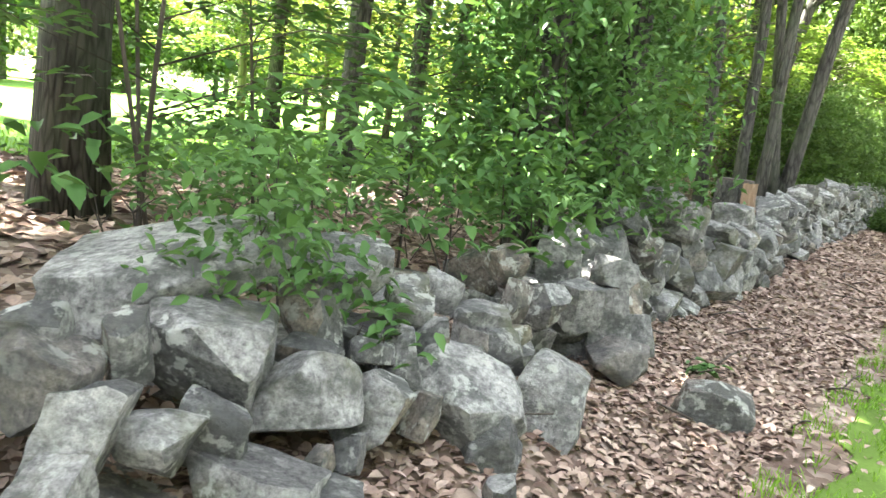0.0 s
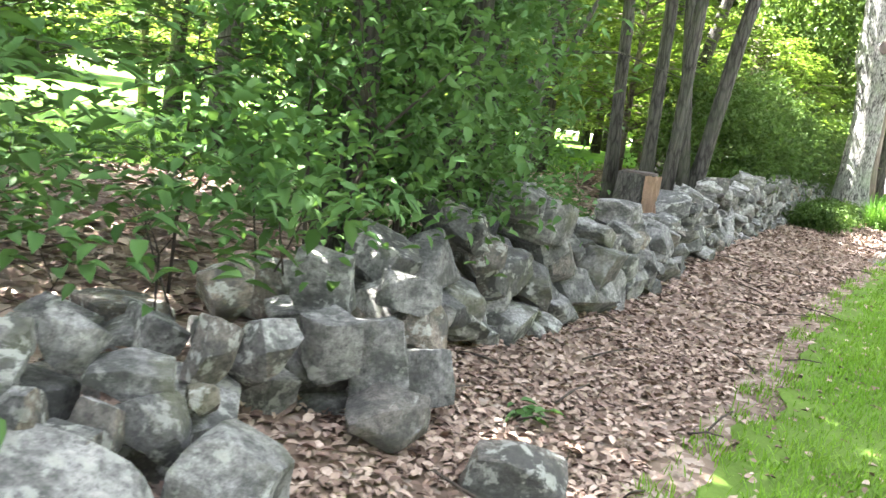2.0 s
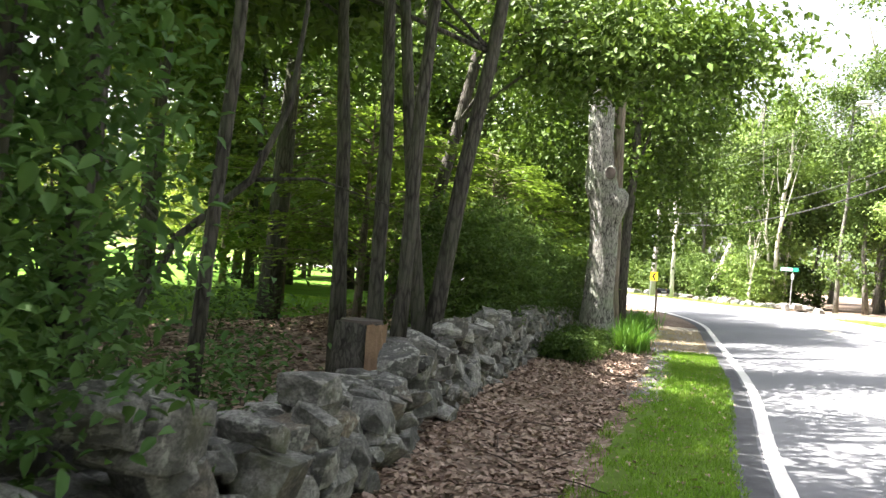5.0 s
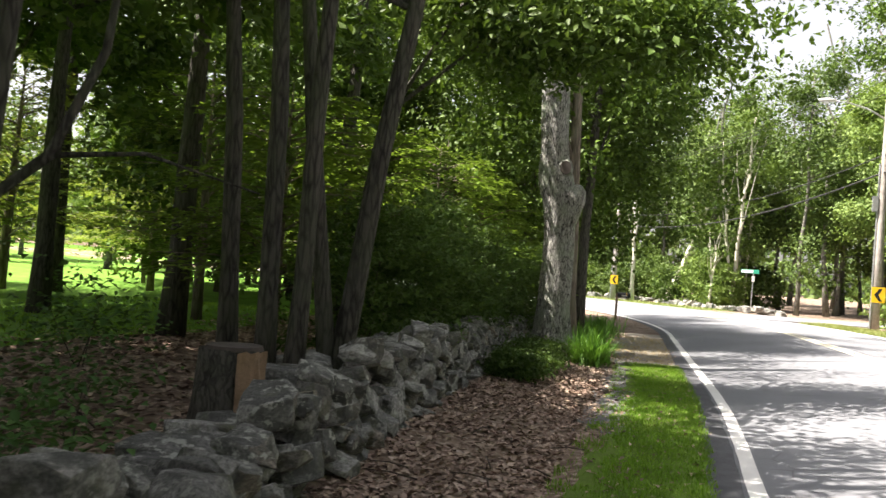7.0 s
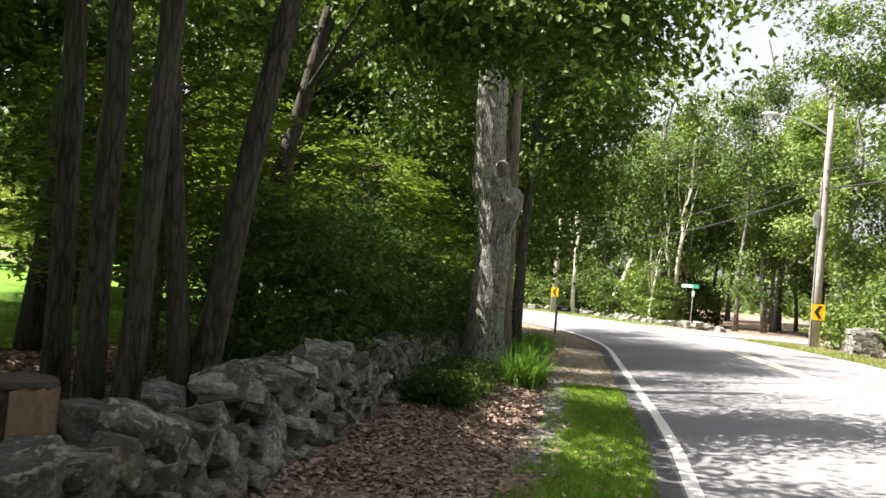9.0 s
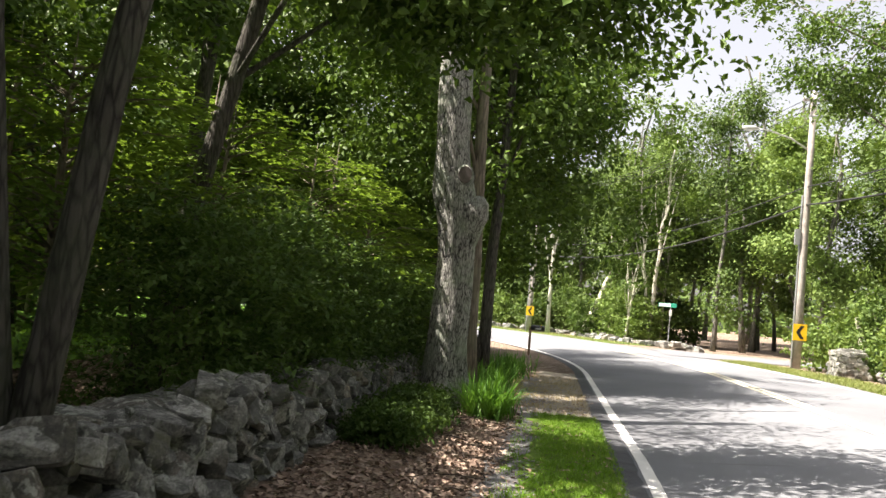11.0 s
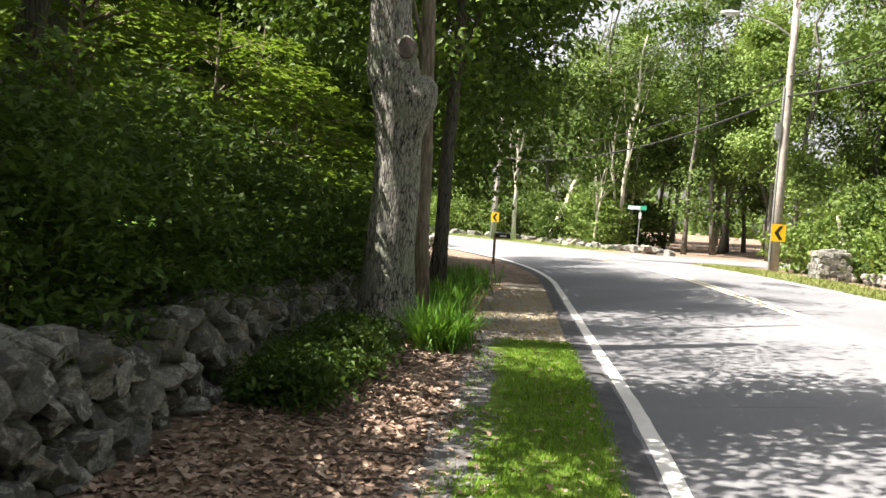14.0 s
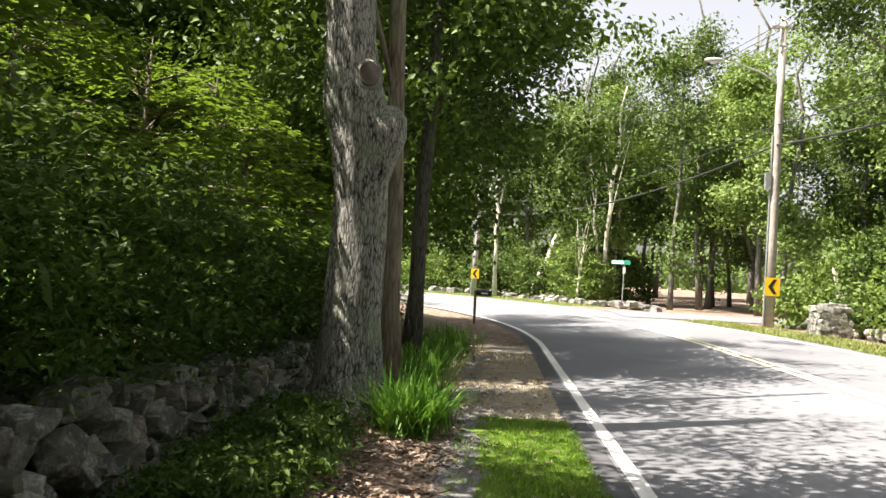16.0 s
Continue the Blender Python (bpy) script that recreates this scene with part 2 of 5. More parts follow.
def road_at(a, q):
    """The (s, d) of a place a metres along the road and q metres across."""
    if a < S_BEND:
        return a, q + shift(a)
    th = (a - S_BEND) / R_ARC
    r = R_ARC + q - Q_LINE
    return S_BEND + r * math.sin(th), Q_LINE - R_ARC + r * math.cos(th)


def height(s, d):
    q = road_q(s, d)
    if q > Q_LINE:
        z = 0.072 * min(q - Q_LINE, 3.7) + 0.008 * min(max(q - 5.8, 0), 5)
        return z + 0.9 * smooth(16, 60, q)
    z = 0.15 * (1 - smooth(5, 10, s)) * (1 - smooth(0.6, 1.9, q)) * smooth(-14, -2, s)
    z += (0.12 + 0.24 * (1 - smooth(4.5, 7.5, s))) * smooth(0.5, -0.8, q)
    return z + 0.2 * smooth(-1.5, -4.0, q) + 0.05 * math.sin(s * 0.9) * smooth(-1.6, -3.5, q)


def mesh_ob(name, verts, faces, material, parent=None, smooth_faces=False):
    me = bpy.data.meshes.new(name)
    me.from_pydata([tuple(v) for v in verts], [], faces)
    me.materials.append(material)
    if smooth_faces:
        me.polygons.foreach_set("use_smooth", [True] * len(me.polygons))
    ob = new(name, me)
    ob.parent = parent
    return ob


def part(name, bm, material, parent=None, label="", smooth_faces=False):
    me = bpy.data.meshes.new(name)
    bm.to_mesh(me)
    bm.free()
    me.materials.append(material)
    if smooth_faces:
        me.polygons.foreach_set("use_smooth", [True] * len(me.polygons))
    ob = new(name, me)
    ob.parent = parent
    return tagged(ob, label)


def empty(name, at, label, category, group="", turn=0.0):
    ob = new(name)
    ob.matrix_world = Matrix.Translation(at) @ Matrix.Rotation(turn, 4, "Z")
    return tagged(ob, label, category, group)


def box(sx, sy, sz, at=(0, 0, 0), bevel=0.0):
    bm = bmesh.new()
    bmesh.ops.create_cube(bm, size=1, matrix=Matrix.Translation(at) @ Matrix.Diagonal((sx, sy, sz, 1)))
    if bevel:
        bmesh.ops.bevel(bm, geom=bm.edges[:], offset=bevel, segments=2, affect="EDGES")
    return bm


def rod(r1, r2, length, at=(0, 0, 0), sides=12, m=None):
    bm = bmesh.new()
    bmesh.ops.create_cone(bm, cap_ends=True, segments=sides, radius1=r1, radius2=r2, depth=length, matrix=(m or Matrix.Translation((at[0], at[1], at[2] + length / 2))))
    return bm


class Tubes:
    """Collects tapered, bent tubes into one mesh."""

    def __init__(self):
        self.v, self.f = [], []

    def add(self, pts, radii, sides=8, rough=0.0):
        pts = [Vector(p) for p in pts]
        start = len(self.v)
        for i, (p, r) in enumerate(zip(pts, radii)):
            t = (pts[min(i + 1, len(pts) - 1)] - pts[max(i - 1, 0)]).normalized()
            a = t.orthogonal().normalized() if abs(t.z) < 0.2 else Vector((1, 0, -t.x / t.z)).normalized()
            b = t.cross(a)
            for k in range(sides):
                th = 2 * math.pi * k / sides
                w = a * math.cos(th) + b * math.sin(th)
                rr = r * (1 + (rough * noise.noise(Vector((p.x * 3 + w.x * 1.6, p.y * 3 + w.y * 1.6, p.z * 0.9))) if rough else 0))
                self.v.append(p + w * rr)
        for i in range(len(pts) - 1):
            for k in range(sides):
                a0, a1 = start + i * sides + k, start + i * sides + (k + 1) % sides
                self.f.append((a0, a1, a1 + sides, a0 + sides))
        last = start + (len(pts) - 1) * sides
        self.f.append(tuple(range(last, last + sides)))
        self.f.append(tuple(range(start + sides - 1, start - 1, -1)))

    def ob(self, name, material, parent=None):
        return mesh_ob(name, self.v, self.f, material, parent, True)


def leaves(name, centres, size, material, parent=None, flat=0.5, width=0.5, rich=False, droop=0.0, aim=None, face=None, tiny=False):
    """Many folded leaves as one mesh. flat: how level they lie; aim: main ways they point; face: main ways their faces turn."""
    c = np.asarray(centres, float)
    n = len(c)
    ln = rng.uniform(0.65, 1.25, n)[:, None] * size
    nr = rng.normal(size=(n, 3)) * (1 - flat)
    if face is None:
        nr[:, 2] += flat * 1.5
    else:
        nr += face
    nr /= np.linalg.norm(nr, axis=1)[:, None]
    way = rng.normal(size=(n, 3)) if aim is None else aim + 0.45 * rng.normal(size=(n, 3))
    way -= nr * (way * nr).sum(1)[:, None]
    way /= np.linalg.norm(way, axis=1)[:, None]
    way[:, 2] -= droop
    side = np.cross(nr, way)
    w = width * ln
    fold = 0.16 * ln
    if rich:
        v = np.stack([c, c + way * ln * 0.28 - side * w * 0.42 + nr * fold, c + way * ln * 0.62 - side * w * 0.40 + nr * fold * 0.8, c + way * ln - nr * fold * 0.5,
                      c + way * ln * 0.62 + side * w * 0.40 + nr * fold * 0.8, c + way * ln * 0.28 + side * w * 0.42 + nr * fold, c + way * ln * 0.5], 1)
        tri = np.array([(0, 6, 1), (1, 6, 2), (2, 6, 3), (3, 6, 4), (4, 6, 5), (5, 6, 0)])
    else:
        v = np.stack([c, c + way * ln * 0.45 - side * w * 0.5 + nr * fold, c + way * ln, c + way * ln * 0.45 + side * w * 0.5 + nr * fold], 1)
        tri = np.array([(0, 2, 1), (0, 3, 2)])
    if tiny:
        v = np.stack([c - side * w * 0.6 + way * ln * 0.3, c + side * w * 0.6, c + way * ln], 1)
        tri = np.array([(0, 1, 2)])
    k = v.shape[1]
    f = (tri[None] + (np.arange(n) * k)[:, None, None]).reshape(-1, 3)
    me = bpy.data.meshes.new(name)
    me.vertices.add(n * k)
    me.vertices.foreach_set("co", v.astype(np.float32).ravel())
    me.loops.add(f.size)
    me.loops.foreach_set("vertex_index", f.astype(np.int32).ravel())
    me.polygons.add(len(f))
    me.polygons.foreach_set("loop_start", np.arange(0, f.size, 3, dtype=np.int32))
    me.update(calc_edges=True)
    me.materials.append(material)
    ob = new(name, me)
    ob.parent = parent
    return ob


def clumps(centre, radii, count, per, spread, hollow=0.55, squash=0.5, gather=0.17):
    """Leaf places: clumps in the shell of an uneven ellipsoid. Returns the clump centres and all places."""
    v = rng.normal(size=(count, 3))
    v /= np.linalg.norm(v, axis=1)[:, None]
    r = rng.uniform(hollow, 1.0, count)[:, None] * rng.uniform(0.75, 1.15, count)[:, None]
    rad = np.asarray(radii)
    boughs = max(7, count // 9)
    mid = np.asarray(centre) + (v * r * rad)[:boughs][rng.integers(boughs, size=count)] + rng.normal(size=(count, 3)) * rad * np.array([gather, gather, gather * 0.55])
    pts = mid[:, None] + rng.normal(size=(count, per, 3)) * np.array([spread, spread, spread * squash])
    return mid, pts.reshape(-1, 3)


def tree(s, d, tall, r, crown_at, crown_r, count, per, spread, leaf, leaf_mat, bark, label, lean=(0, 0), group="", limbs=7, bare=0.0, flat=0.35, sides=12, name="tree", wide=0.55, hollow=0.5, category="tree", aside=0.0, tiny=False, gather=0.17, crook=0.05):
    """A trunk with flared foot, limbs that reach into the crown, and a crown of many leaves. lean: top's shift along s and d."""
    z0 = height(s, d)
    base = place(s, d, z0)
    t = empty(name, base, label, category, group)
    top = place(lean[0], lean[1], 0)
    tb = Tubes()
    pts, rad = [], []
    steps = 9
    wob = [Vector((rng.normal() * crook, rng.normal() * crook, 0)) * tall * 0.1 for _ in range(steps + 1)]
    for i in range(steps + 1):
        f = i / steps
        p = Vector((top.x * f, top.y * f, tall * f - 0.15)) + wob[i] * f
        pts.append(p)
        rad.append(r * (1 - 0.72 * f) * (1 + 0.4 * math.exp(-f * tall / 0.3)))
    tb.add(pts, rad, sides, 0.22)
    mid = np.zeros((0, 3))
    if count:
        heart = (top.x * crown_at / tall + aside * NX, top.y * crown_at / tall + aside * NY, crown_at)
        mid, where = clumps(heart, crown_r, count, per, spread, hollow, gather=gather)
        out = (mid - heart) / np.asarray(crown_r)
        out = out * 0.55 + rng.normal(size=out.shape) * 0.35
        out[:, 2] += 0.75
        out = np.repeat(out / np.linalg.norm(out, axis=1)[:, None], per, 0)
        ok = where[:, 2] > 0.35
        leaves("crown", where[ok], leaf, leaf_mat, t, flat, wide, face=1.3 * out[ok], tiny=tiny)
    for i in range(limbs):
        f = rng.uniform(0.35, 0.92)
        p0 = pts[int(f * steps)]
        if len(mid):
            end = Vector(mid[int(rng.integers(len(mid)))])
        else:
            th = rng.uniform(0, 6.28)
            end = p0 + Vector((math.cos(th), math.sin(th), rng.uniform(0.3, 1.0))) * tall * 0.18
        bend = p0.lerp(end, 0.5) + Vector((0, 0, 0.12 * (end - p0).length)) + Vector(rng.normal(size=3) * 0.06 * (end - p0).length)
        rr = max(0.012, r * (1 - 0.72 * f) * 0.42)
        tb.add([p0, p0.lerp(bend, 0.55), bend, bend.lerp(end, 0.6), end], [rr, rr * 0.8, rr * 0.6, rr * 0.4, rr * 0.15], 6)
    tb.ob("trunk", bark, t)
    return t


def blades(name, base, length, width, material, parent=None, lean=0.5, droop=0.6):
    """Grass-like blades in three bent lengths each, as one mesh."""
    c = np.asarray(base, float)
    n = len(c)
    ln = length * rng.uniform(0.55, 1.15, n)[:, None]
    th = rng.uniform(0, 2 * np.pi, n)
    out = np.stack([np.cos(th), np.sin(th), 0 * th], 1) * (lean * rng.uniform(0.2, 1.2, n))[:, None]
    up = np.array([0, 0, 1.0])
    side = np.stack([-np.sin(th), np.cos(th), 0 * th], 1) * width * rng.uniform(0.7, 1.2, n)[:, None]
    rows_ = []
    for f, w in ((0, 0.8), (0.4, 1.0), (0.75, 0.7)):
        p = c + (out * f + up * (f - droop * f * f * np.linalg.norm(out, axis=1)[:, None])) * ln
        rows_ += [p - side * w * 0.5, p + side * w * 0.5]
    tip = c + (out + up * (1 - droop * np.linalg.norm(out, axis=1)[:, None] * 1.1)) * ln
    v = np.stack(rows_ + [tip], 1)
    tri = np.array([(0, 1, 3), (0, 3, 2), (2, 3, 5), (2, 5, 4), (4, 5, 6)])
    f = (tri[None] + (np.arange(n) * 7)[:, None, None]).reshape(-1, 3)
    return raw_mesh(name, v.reshape(-1, 3), f, material, parent)


def raw_mesh(name, v, f, material, parent=None):
    me = bpy.data.meshes.new(name)
    me.vertices.add(len(v))
    me.vertices.foreach_set("co", v.astype(np.float32).ravel())
    me.loops.add(f.size)
    me.loops.foreach_set("vertex_index", f.astype(np.int32).ravel())
    me.polygons.add(len(f))
    me.polygons.foreach_set("loop_start", np.arange(0, f.size, 3, dtype=np.int32))
    me.update(calc_edges=True)
    me.materials.append(material)
    ob = new(name, me)
    ob.parent = parent
    return ob


def scatter(n, s0, s1, d0, d1, lift=0.0, keep=None):
    """Places strewn over the ground, as world coordinates."""
    out = []
    for s, d in zip(rng.uniform(s0, s1, n), rng.uniform(d0, d1, n)):
        if keep is None or rng.uniform() < keep(s, d):
            p = place(s, d, ground_z(s, d) + lift)
            out.append((p.x, p.y, p.z))
    return np.array(out)

# ---- ground, road ----


def spaced(*runs):
    out = []
    for a, b, n in runs:
        out += list(np.linspace(a, b, n, endpoint=False))
    return out + [runs[-1][1]]


def grid_sheet(name, ss, ds, zf, material, at=place):
    verts, faces = [], []
    for s in ss:
        for d in ds:
            verts.append(at(s, d, zf(s, d)))
    w = len(ds)
    for i in range(len(ss) - 1):
        for j in range(w - 1):
            a = i * w + j
            faces.append((a, a + 1, a + w + 1, a + w))
    return mesh_ob(name, verts, faces, material, None, True)


def ground_z(s, d):
    q = road_q(s, d)
    sunk = 0.08 * smooth(1.80, 2.0, q) * (1 - smooth(8.8, 9.4, q)) if -60 < s < 120 else 0
    rough_z = 0.02 * noise.noise(Vector((s * 1.7, d * 1.7, 0))) if -1 < s < 40 and q < 1.5 else 0
    far = 0.0
    if d < -30:
        far = 1.2 * smooth(-30, -90, d)
    return height(s, d) - sunk + rough_z + far


ground = grid_sheet("ground", spaced((-900, -60, 6), (-60, 0, 20), (0, 26, 130), (26, 80, 90), (80, 140, 20), (140, 900, 8)),
                    spaced((-900, -80, 6), (-80, -12, 30), (-12, -2, 40), (-2, 2.2, 42), (2.2, 12, 30), (12, 60, 30), (60, 900, 8)), ground_z, LITTER)
tagged(ground, "brown leaf litter and soil over uneven ground", "ground", kind="structure")


def strip(name, a0, a1, q0, q1, lift, material, na=160, nq=2, wave=0.0, marks=()):
    aa = np.linspace(a0, a1, na)
    qq = sorted(list(np.linspace(0, 1, nq)) + [(m - q0) / (q1 - q0) for m in marks])
    nq = len(qq)
    verts, faces = [], []
    for a in aa:
        e0 = wave * noise.noise(Vector((a * 1.9, 0.3, 2))) + wave * 0.6 * noise.noise(Vector((a * 7, 1.3, 2)))
        e1 = wave * noise.noise(Vector((a * 2.1, 5.3, 4))) + wave * 0.6 * noise.noise(Vector((a * 8, 7.3, 2)))
        for k in qq:
            q = (q0 + e0) * (1 - k) + (q1 + e1) * k
            s, d = road_at(a, q)
            verts.append(place(s, d, height(s, d) + lift))
    for i in range(na - 1):
        for j in range(nq - 1):
            v = i * nq + j
            faces.append((v, v + nq, v + nq + 1, v + 1)[::-1])
    return mesh_ob(name, verts, faces, material, None, True)


road = strip("road", -60, 125, 1.76, 9.2, 0.012, ASPHALT, 800, 8, 0.035, (2.05, 2.08, 5.7, 5.78))
tagged(road, "sunlit worn grey asphalt road with tree shadows", "road", kind="structure")
tagged(strip("edge_line", -60, 125, 2.02, 2.15, 0.018, LINE_WHITE, 800, 2, 0.008, (2.08,)), "white painted road edge line", "road line", kind="structure")
tagged(strip("edge_line", -60, 42, 8.75, 8.87, 0.018, LINE_WHITE, 400, 2, 0.008), "white painted far road edge line", "road line", kind="structure")
for q in (5.65, 5.83):
    tagged(strip("centre_line", -60, 125, q - 0.06, q + 0.06, 0.02, LINE_YELLOW, 700, 2, 0.006), "faded yellow double centre line", "road line", kind="structure")
tagged(strip("road_edge", -60, 125, 1.75, 1.99, 0.016, ASPHALT_EDGE, 600, 3, 0.03), "dark crumbled asphalt margin outside the edge line", "road", kind="structure")
side = grid_sheet("side_road", spaced((46.5, 53.5, 10)), spaced((6.0, 24, 24)), lambda s, d: height(s, d) + 0.03, ASPHALT)
tagged(side, "narrow grey asphalt side road leaving the bend", "road", kind="structure")
lawn = grid_sheet("lawn", spaced((-40, 0, 10), (0, 60, 60), (60, 110, 10)), spaced((-75, -20, 14), (-20, -5.4, 30)), lambda s, d: ground_z(s, d) + 0.03, LAWN)
tagged(lawn, "open mown lawn behind the wall trees", "lawn", kind="structure")
verge = strip("grass_verge", -20, 23.2, 0.82, 1.78, 0.012, VERGE, 400, 6, 0.12)
tagged(verge, "bright green grass strip beside the road", "grass", kind="structure")
gravel = strip("gravel_patch", 16.0, 30.5, 0.5, 0.95, 0.01, GRAVEL, 90, 4, 0.1)
tagged(gravel, "grey gravel patch between leaves and grass", "gravel", kind="structure")
shoulder = strip("sandy_shoulder", 23.1, 33, 0.8, 1.78, 0.011, SAND, 80, 4, 0.1)
tagged(shoulder, "dry sandy shoulder with straw-coloured grass", "gravel", kind="structure")
far_verge = strip("far_verge", -40, 44, 9.2, 10.6, 0.014, FARGRASS, 200, 5, 0.12)
tagged(far_verge, "rough grass bank along the far road edge", "grass", kind="structure")
far_verge_2 = strip("far_verge", 54.5, 125, 9.2, 12.0, 0.014, FARGRASS, 160, 5, 0.2)
tagged(far_verge_2, "sunny grass bank on the outside of the bend", "grass", kind="structure")

# ---- stone wall ----


def rock_mesh(seed, cuts, fine=True, flat=1.0):
    """A split fieldstone about 1 m across: a block chopped by random planes, its edges worn and its faces roughened."""
    r = random.Random(seed)
    bm = bmesh.new()
    bmesh.ops.create_cube(bm, size=1)
    for v in bm.verts:
        v.co += Vector((r.uniform(-0.10, 0.10), r.uniform(-0.10, 0.10), r.uniform(-0.10, 0.10)))
    for k in range(cuts):
        n = Vector((r.gauss(0, 1), r.gauss(0, 1), r.gauss(0, 1) * flat)).normalized()
        reach = 0.5 * (abs(n.x) + abs(n.y) + abs(n.z)) * r.uniform(0.50, 0.80)
        bmesh.ops.bisect_plane(bm, geom=bm.verts[:] + bm.edges[:] + bm.faces[:], plane_co=n * reach, plane_no=n, clear_outer=True)
        bmesh.ops.holes_fill(bm, edges=[e for e in bm.edges if e.is_boundary])
    bmesh.ops.remove_doubles(bm, verts=bm.verts[:], dist=0.06)
    bmesh.ops.delete(bm, geom=bm.edges[:], context="EDGES_FACES")
    hull = bmesh.ops.convex_hull(bm, input=bm.verts[:])
    bmesh.ops.delete(bm, geom=list({g for g in hull["geom_interior"] + hull["geom_unused"] if isinstance(g, bmesh.types.BMVert)}), context="VERTS")
    bmesh.ops.dissolve_limit(bm, angle_limit=radians(8), verts=bm.verts[:], edges=bm.edges[:])
    o = Vector((seed * 3.1, seed * 1.7, 0))
    if fine:
        bmesh.ops.bevel(bm, geom=bm.edges[:], offset=0.03, segments=2, affect="EDGES", profile=0.6)
        bmesh.ops.triangulate(bm, faces=bm.faces[:])
        for longest in (0.34, 0.24):
            bmesh.ops.subdivide_edges(bm, edges=[e for e in bm.edges if e.calc_length() > longest], cuts=1)
            bmesh.ops.triangulate(bm, faces=bm.faces[:])
        for v in bm.verts:
            ledge = noise.noise(Vector((v.co.x * 1.2, v.co.y * 1.2, v.co.z * 6)) + o)
            v.co += v.co.normalized() * (0.05 * noise.noise(v.co * 1.9 + o) + 0.03 * noise.noise(v.co * 5 + o) + 0.025 * ledge)
    else:
        bmesh.ops.bevel(bm, geom=bm.edges[:], offset=0.04, segments=1, affect="EDGES")
        bmesh.ops.triangulate(bm, faces=bm.faces[:])
        for v in bm.verts:
            v.co += v.co.normalized() * 0.06 * noise.noise(v.co * 3 + o)
    bmesh.ops.recalc_face_normals(bm, faces=bm.faces[:])
    me = bpy.data.meshes.new("stone")
    bm.to_mesh(me)
    bm.free()
    me.polygons.foreach_set("use_smooth", [True] * len(me.polygons))
    me.set_sharp_from_angle(angle=radians(24))
    me.materials.append(STONE)
    return me


ROCKS = [rock_mesh(k, 8 + k % 6) for k in range(34)]
RUBBLE = [rock_mesh(100 + k, 5 + k % 3, False) for k in range(14)]
SLAB = rock_mesh(41, 7, True, 0.5)

stone_wall = empty("stone_wall", place(12, -1.2, 0), "dry-laid grey fieldstone wall with lichen and moss", "stone wall")
tagged(stone_wall, kind="structure")
wall_inv = stone_wall.matrix_world.inverted()
stone_count = 0
HEAD = math.atan2(UY, UX)


class Heap:
    """Stones joined into one mesh."""

    def __init__(self):
        self.v, self.f = [], []

    def add(self, me, m):
        o = len(self.v)
        self.v += [m @ v.co for v in me.vertices]
        self.f += [tuple(o + k for k in p.vertices) for p in me.polygons]


far_stones = Heap()


def stone(s, d, z, along, deep, tall, yaw=0.0, tip=0.0, roll=0.0, heap=None, shape=None):
    """One fieldstone: its middle, its size along the wall, across it and upwards, and its turns in degrees."""
    global stone_count
    stone_count += 1
    me = shape or (ROCKS if heap is None else RUBBLE)[(stone_count * 7 + 3) % (len(ROCKS) if heap is None else len(RUBBLE))]
    m = Matrix.Translation(place(s, d, z)) @ Matrix.Rotation(HEAD + radians(yaw), 4, "Z") @ Matrix.Rotation(radians(tip), 4, "Y") @ Matrix.Rotation(radians(roll), 4, "X") @ Matrix.Diagonal((along, deep, tall, 1))
    if heap is not None:
        heap.add(me, wall_inv @ m)
        return
    ob = new("stone", me)
    ob.parent = stone_wall
    ob.matrix_local = wall_inv @ m


def wall_front(s):
    """Across-place of the wall's face at its foot."""
    return -0.62 - 0.34 * smooth(8.5, 15, s) - 0.12 * smooth(16, 22, s)


TOP_S = (-9, 5.8, 7.4, 8.8, 10.2, 11.5, 12.6, 15.0, 17.0, 20.0, 23.0)
TOP_Z = (0.52, 0.54, 0.72, 0.70, 0.57, 0.58, 0.70, 0.78, 0.77, 0.69, 0.56)


def wall_top(s):
    return float(np.interp(s, TOP_S, TOP_Z)) + 0.05 * noise.noise(Vector((s * 1.7, 0, 9)))


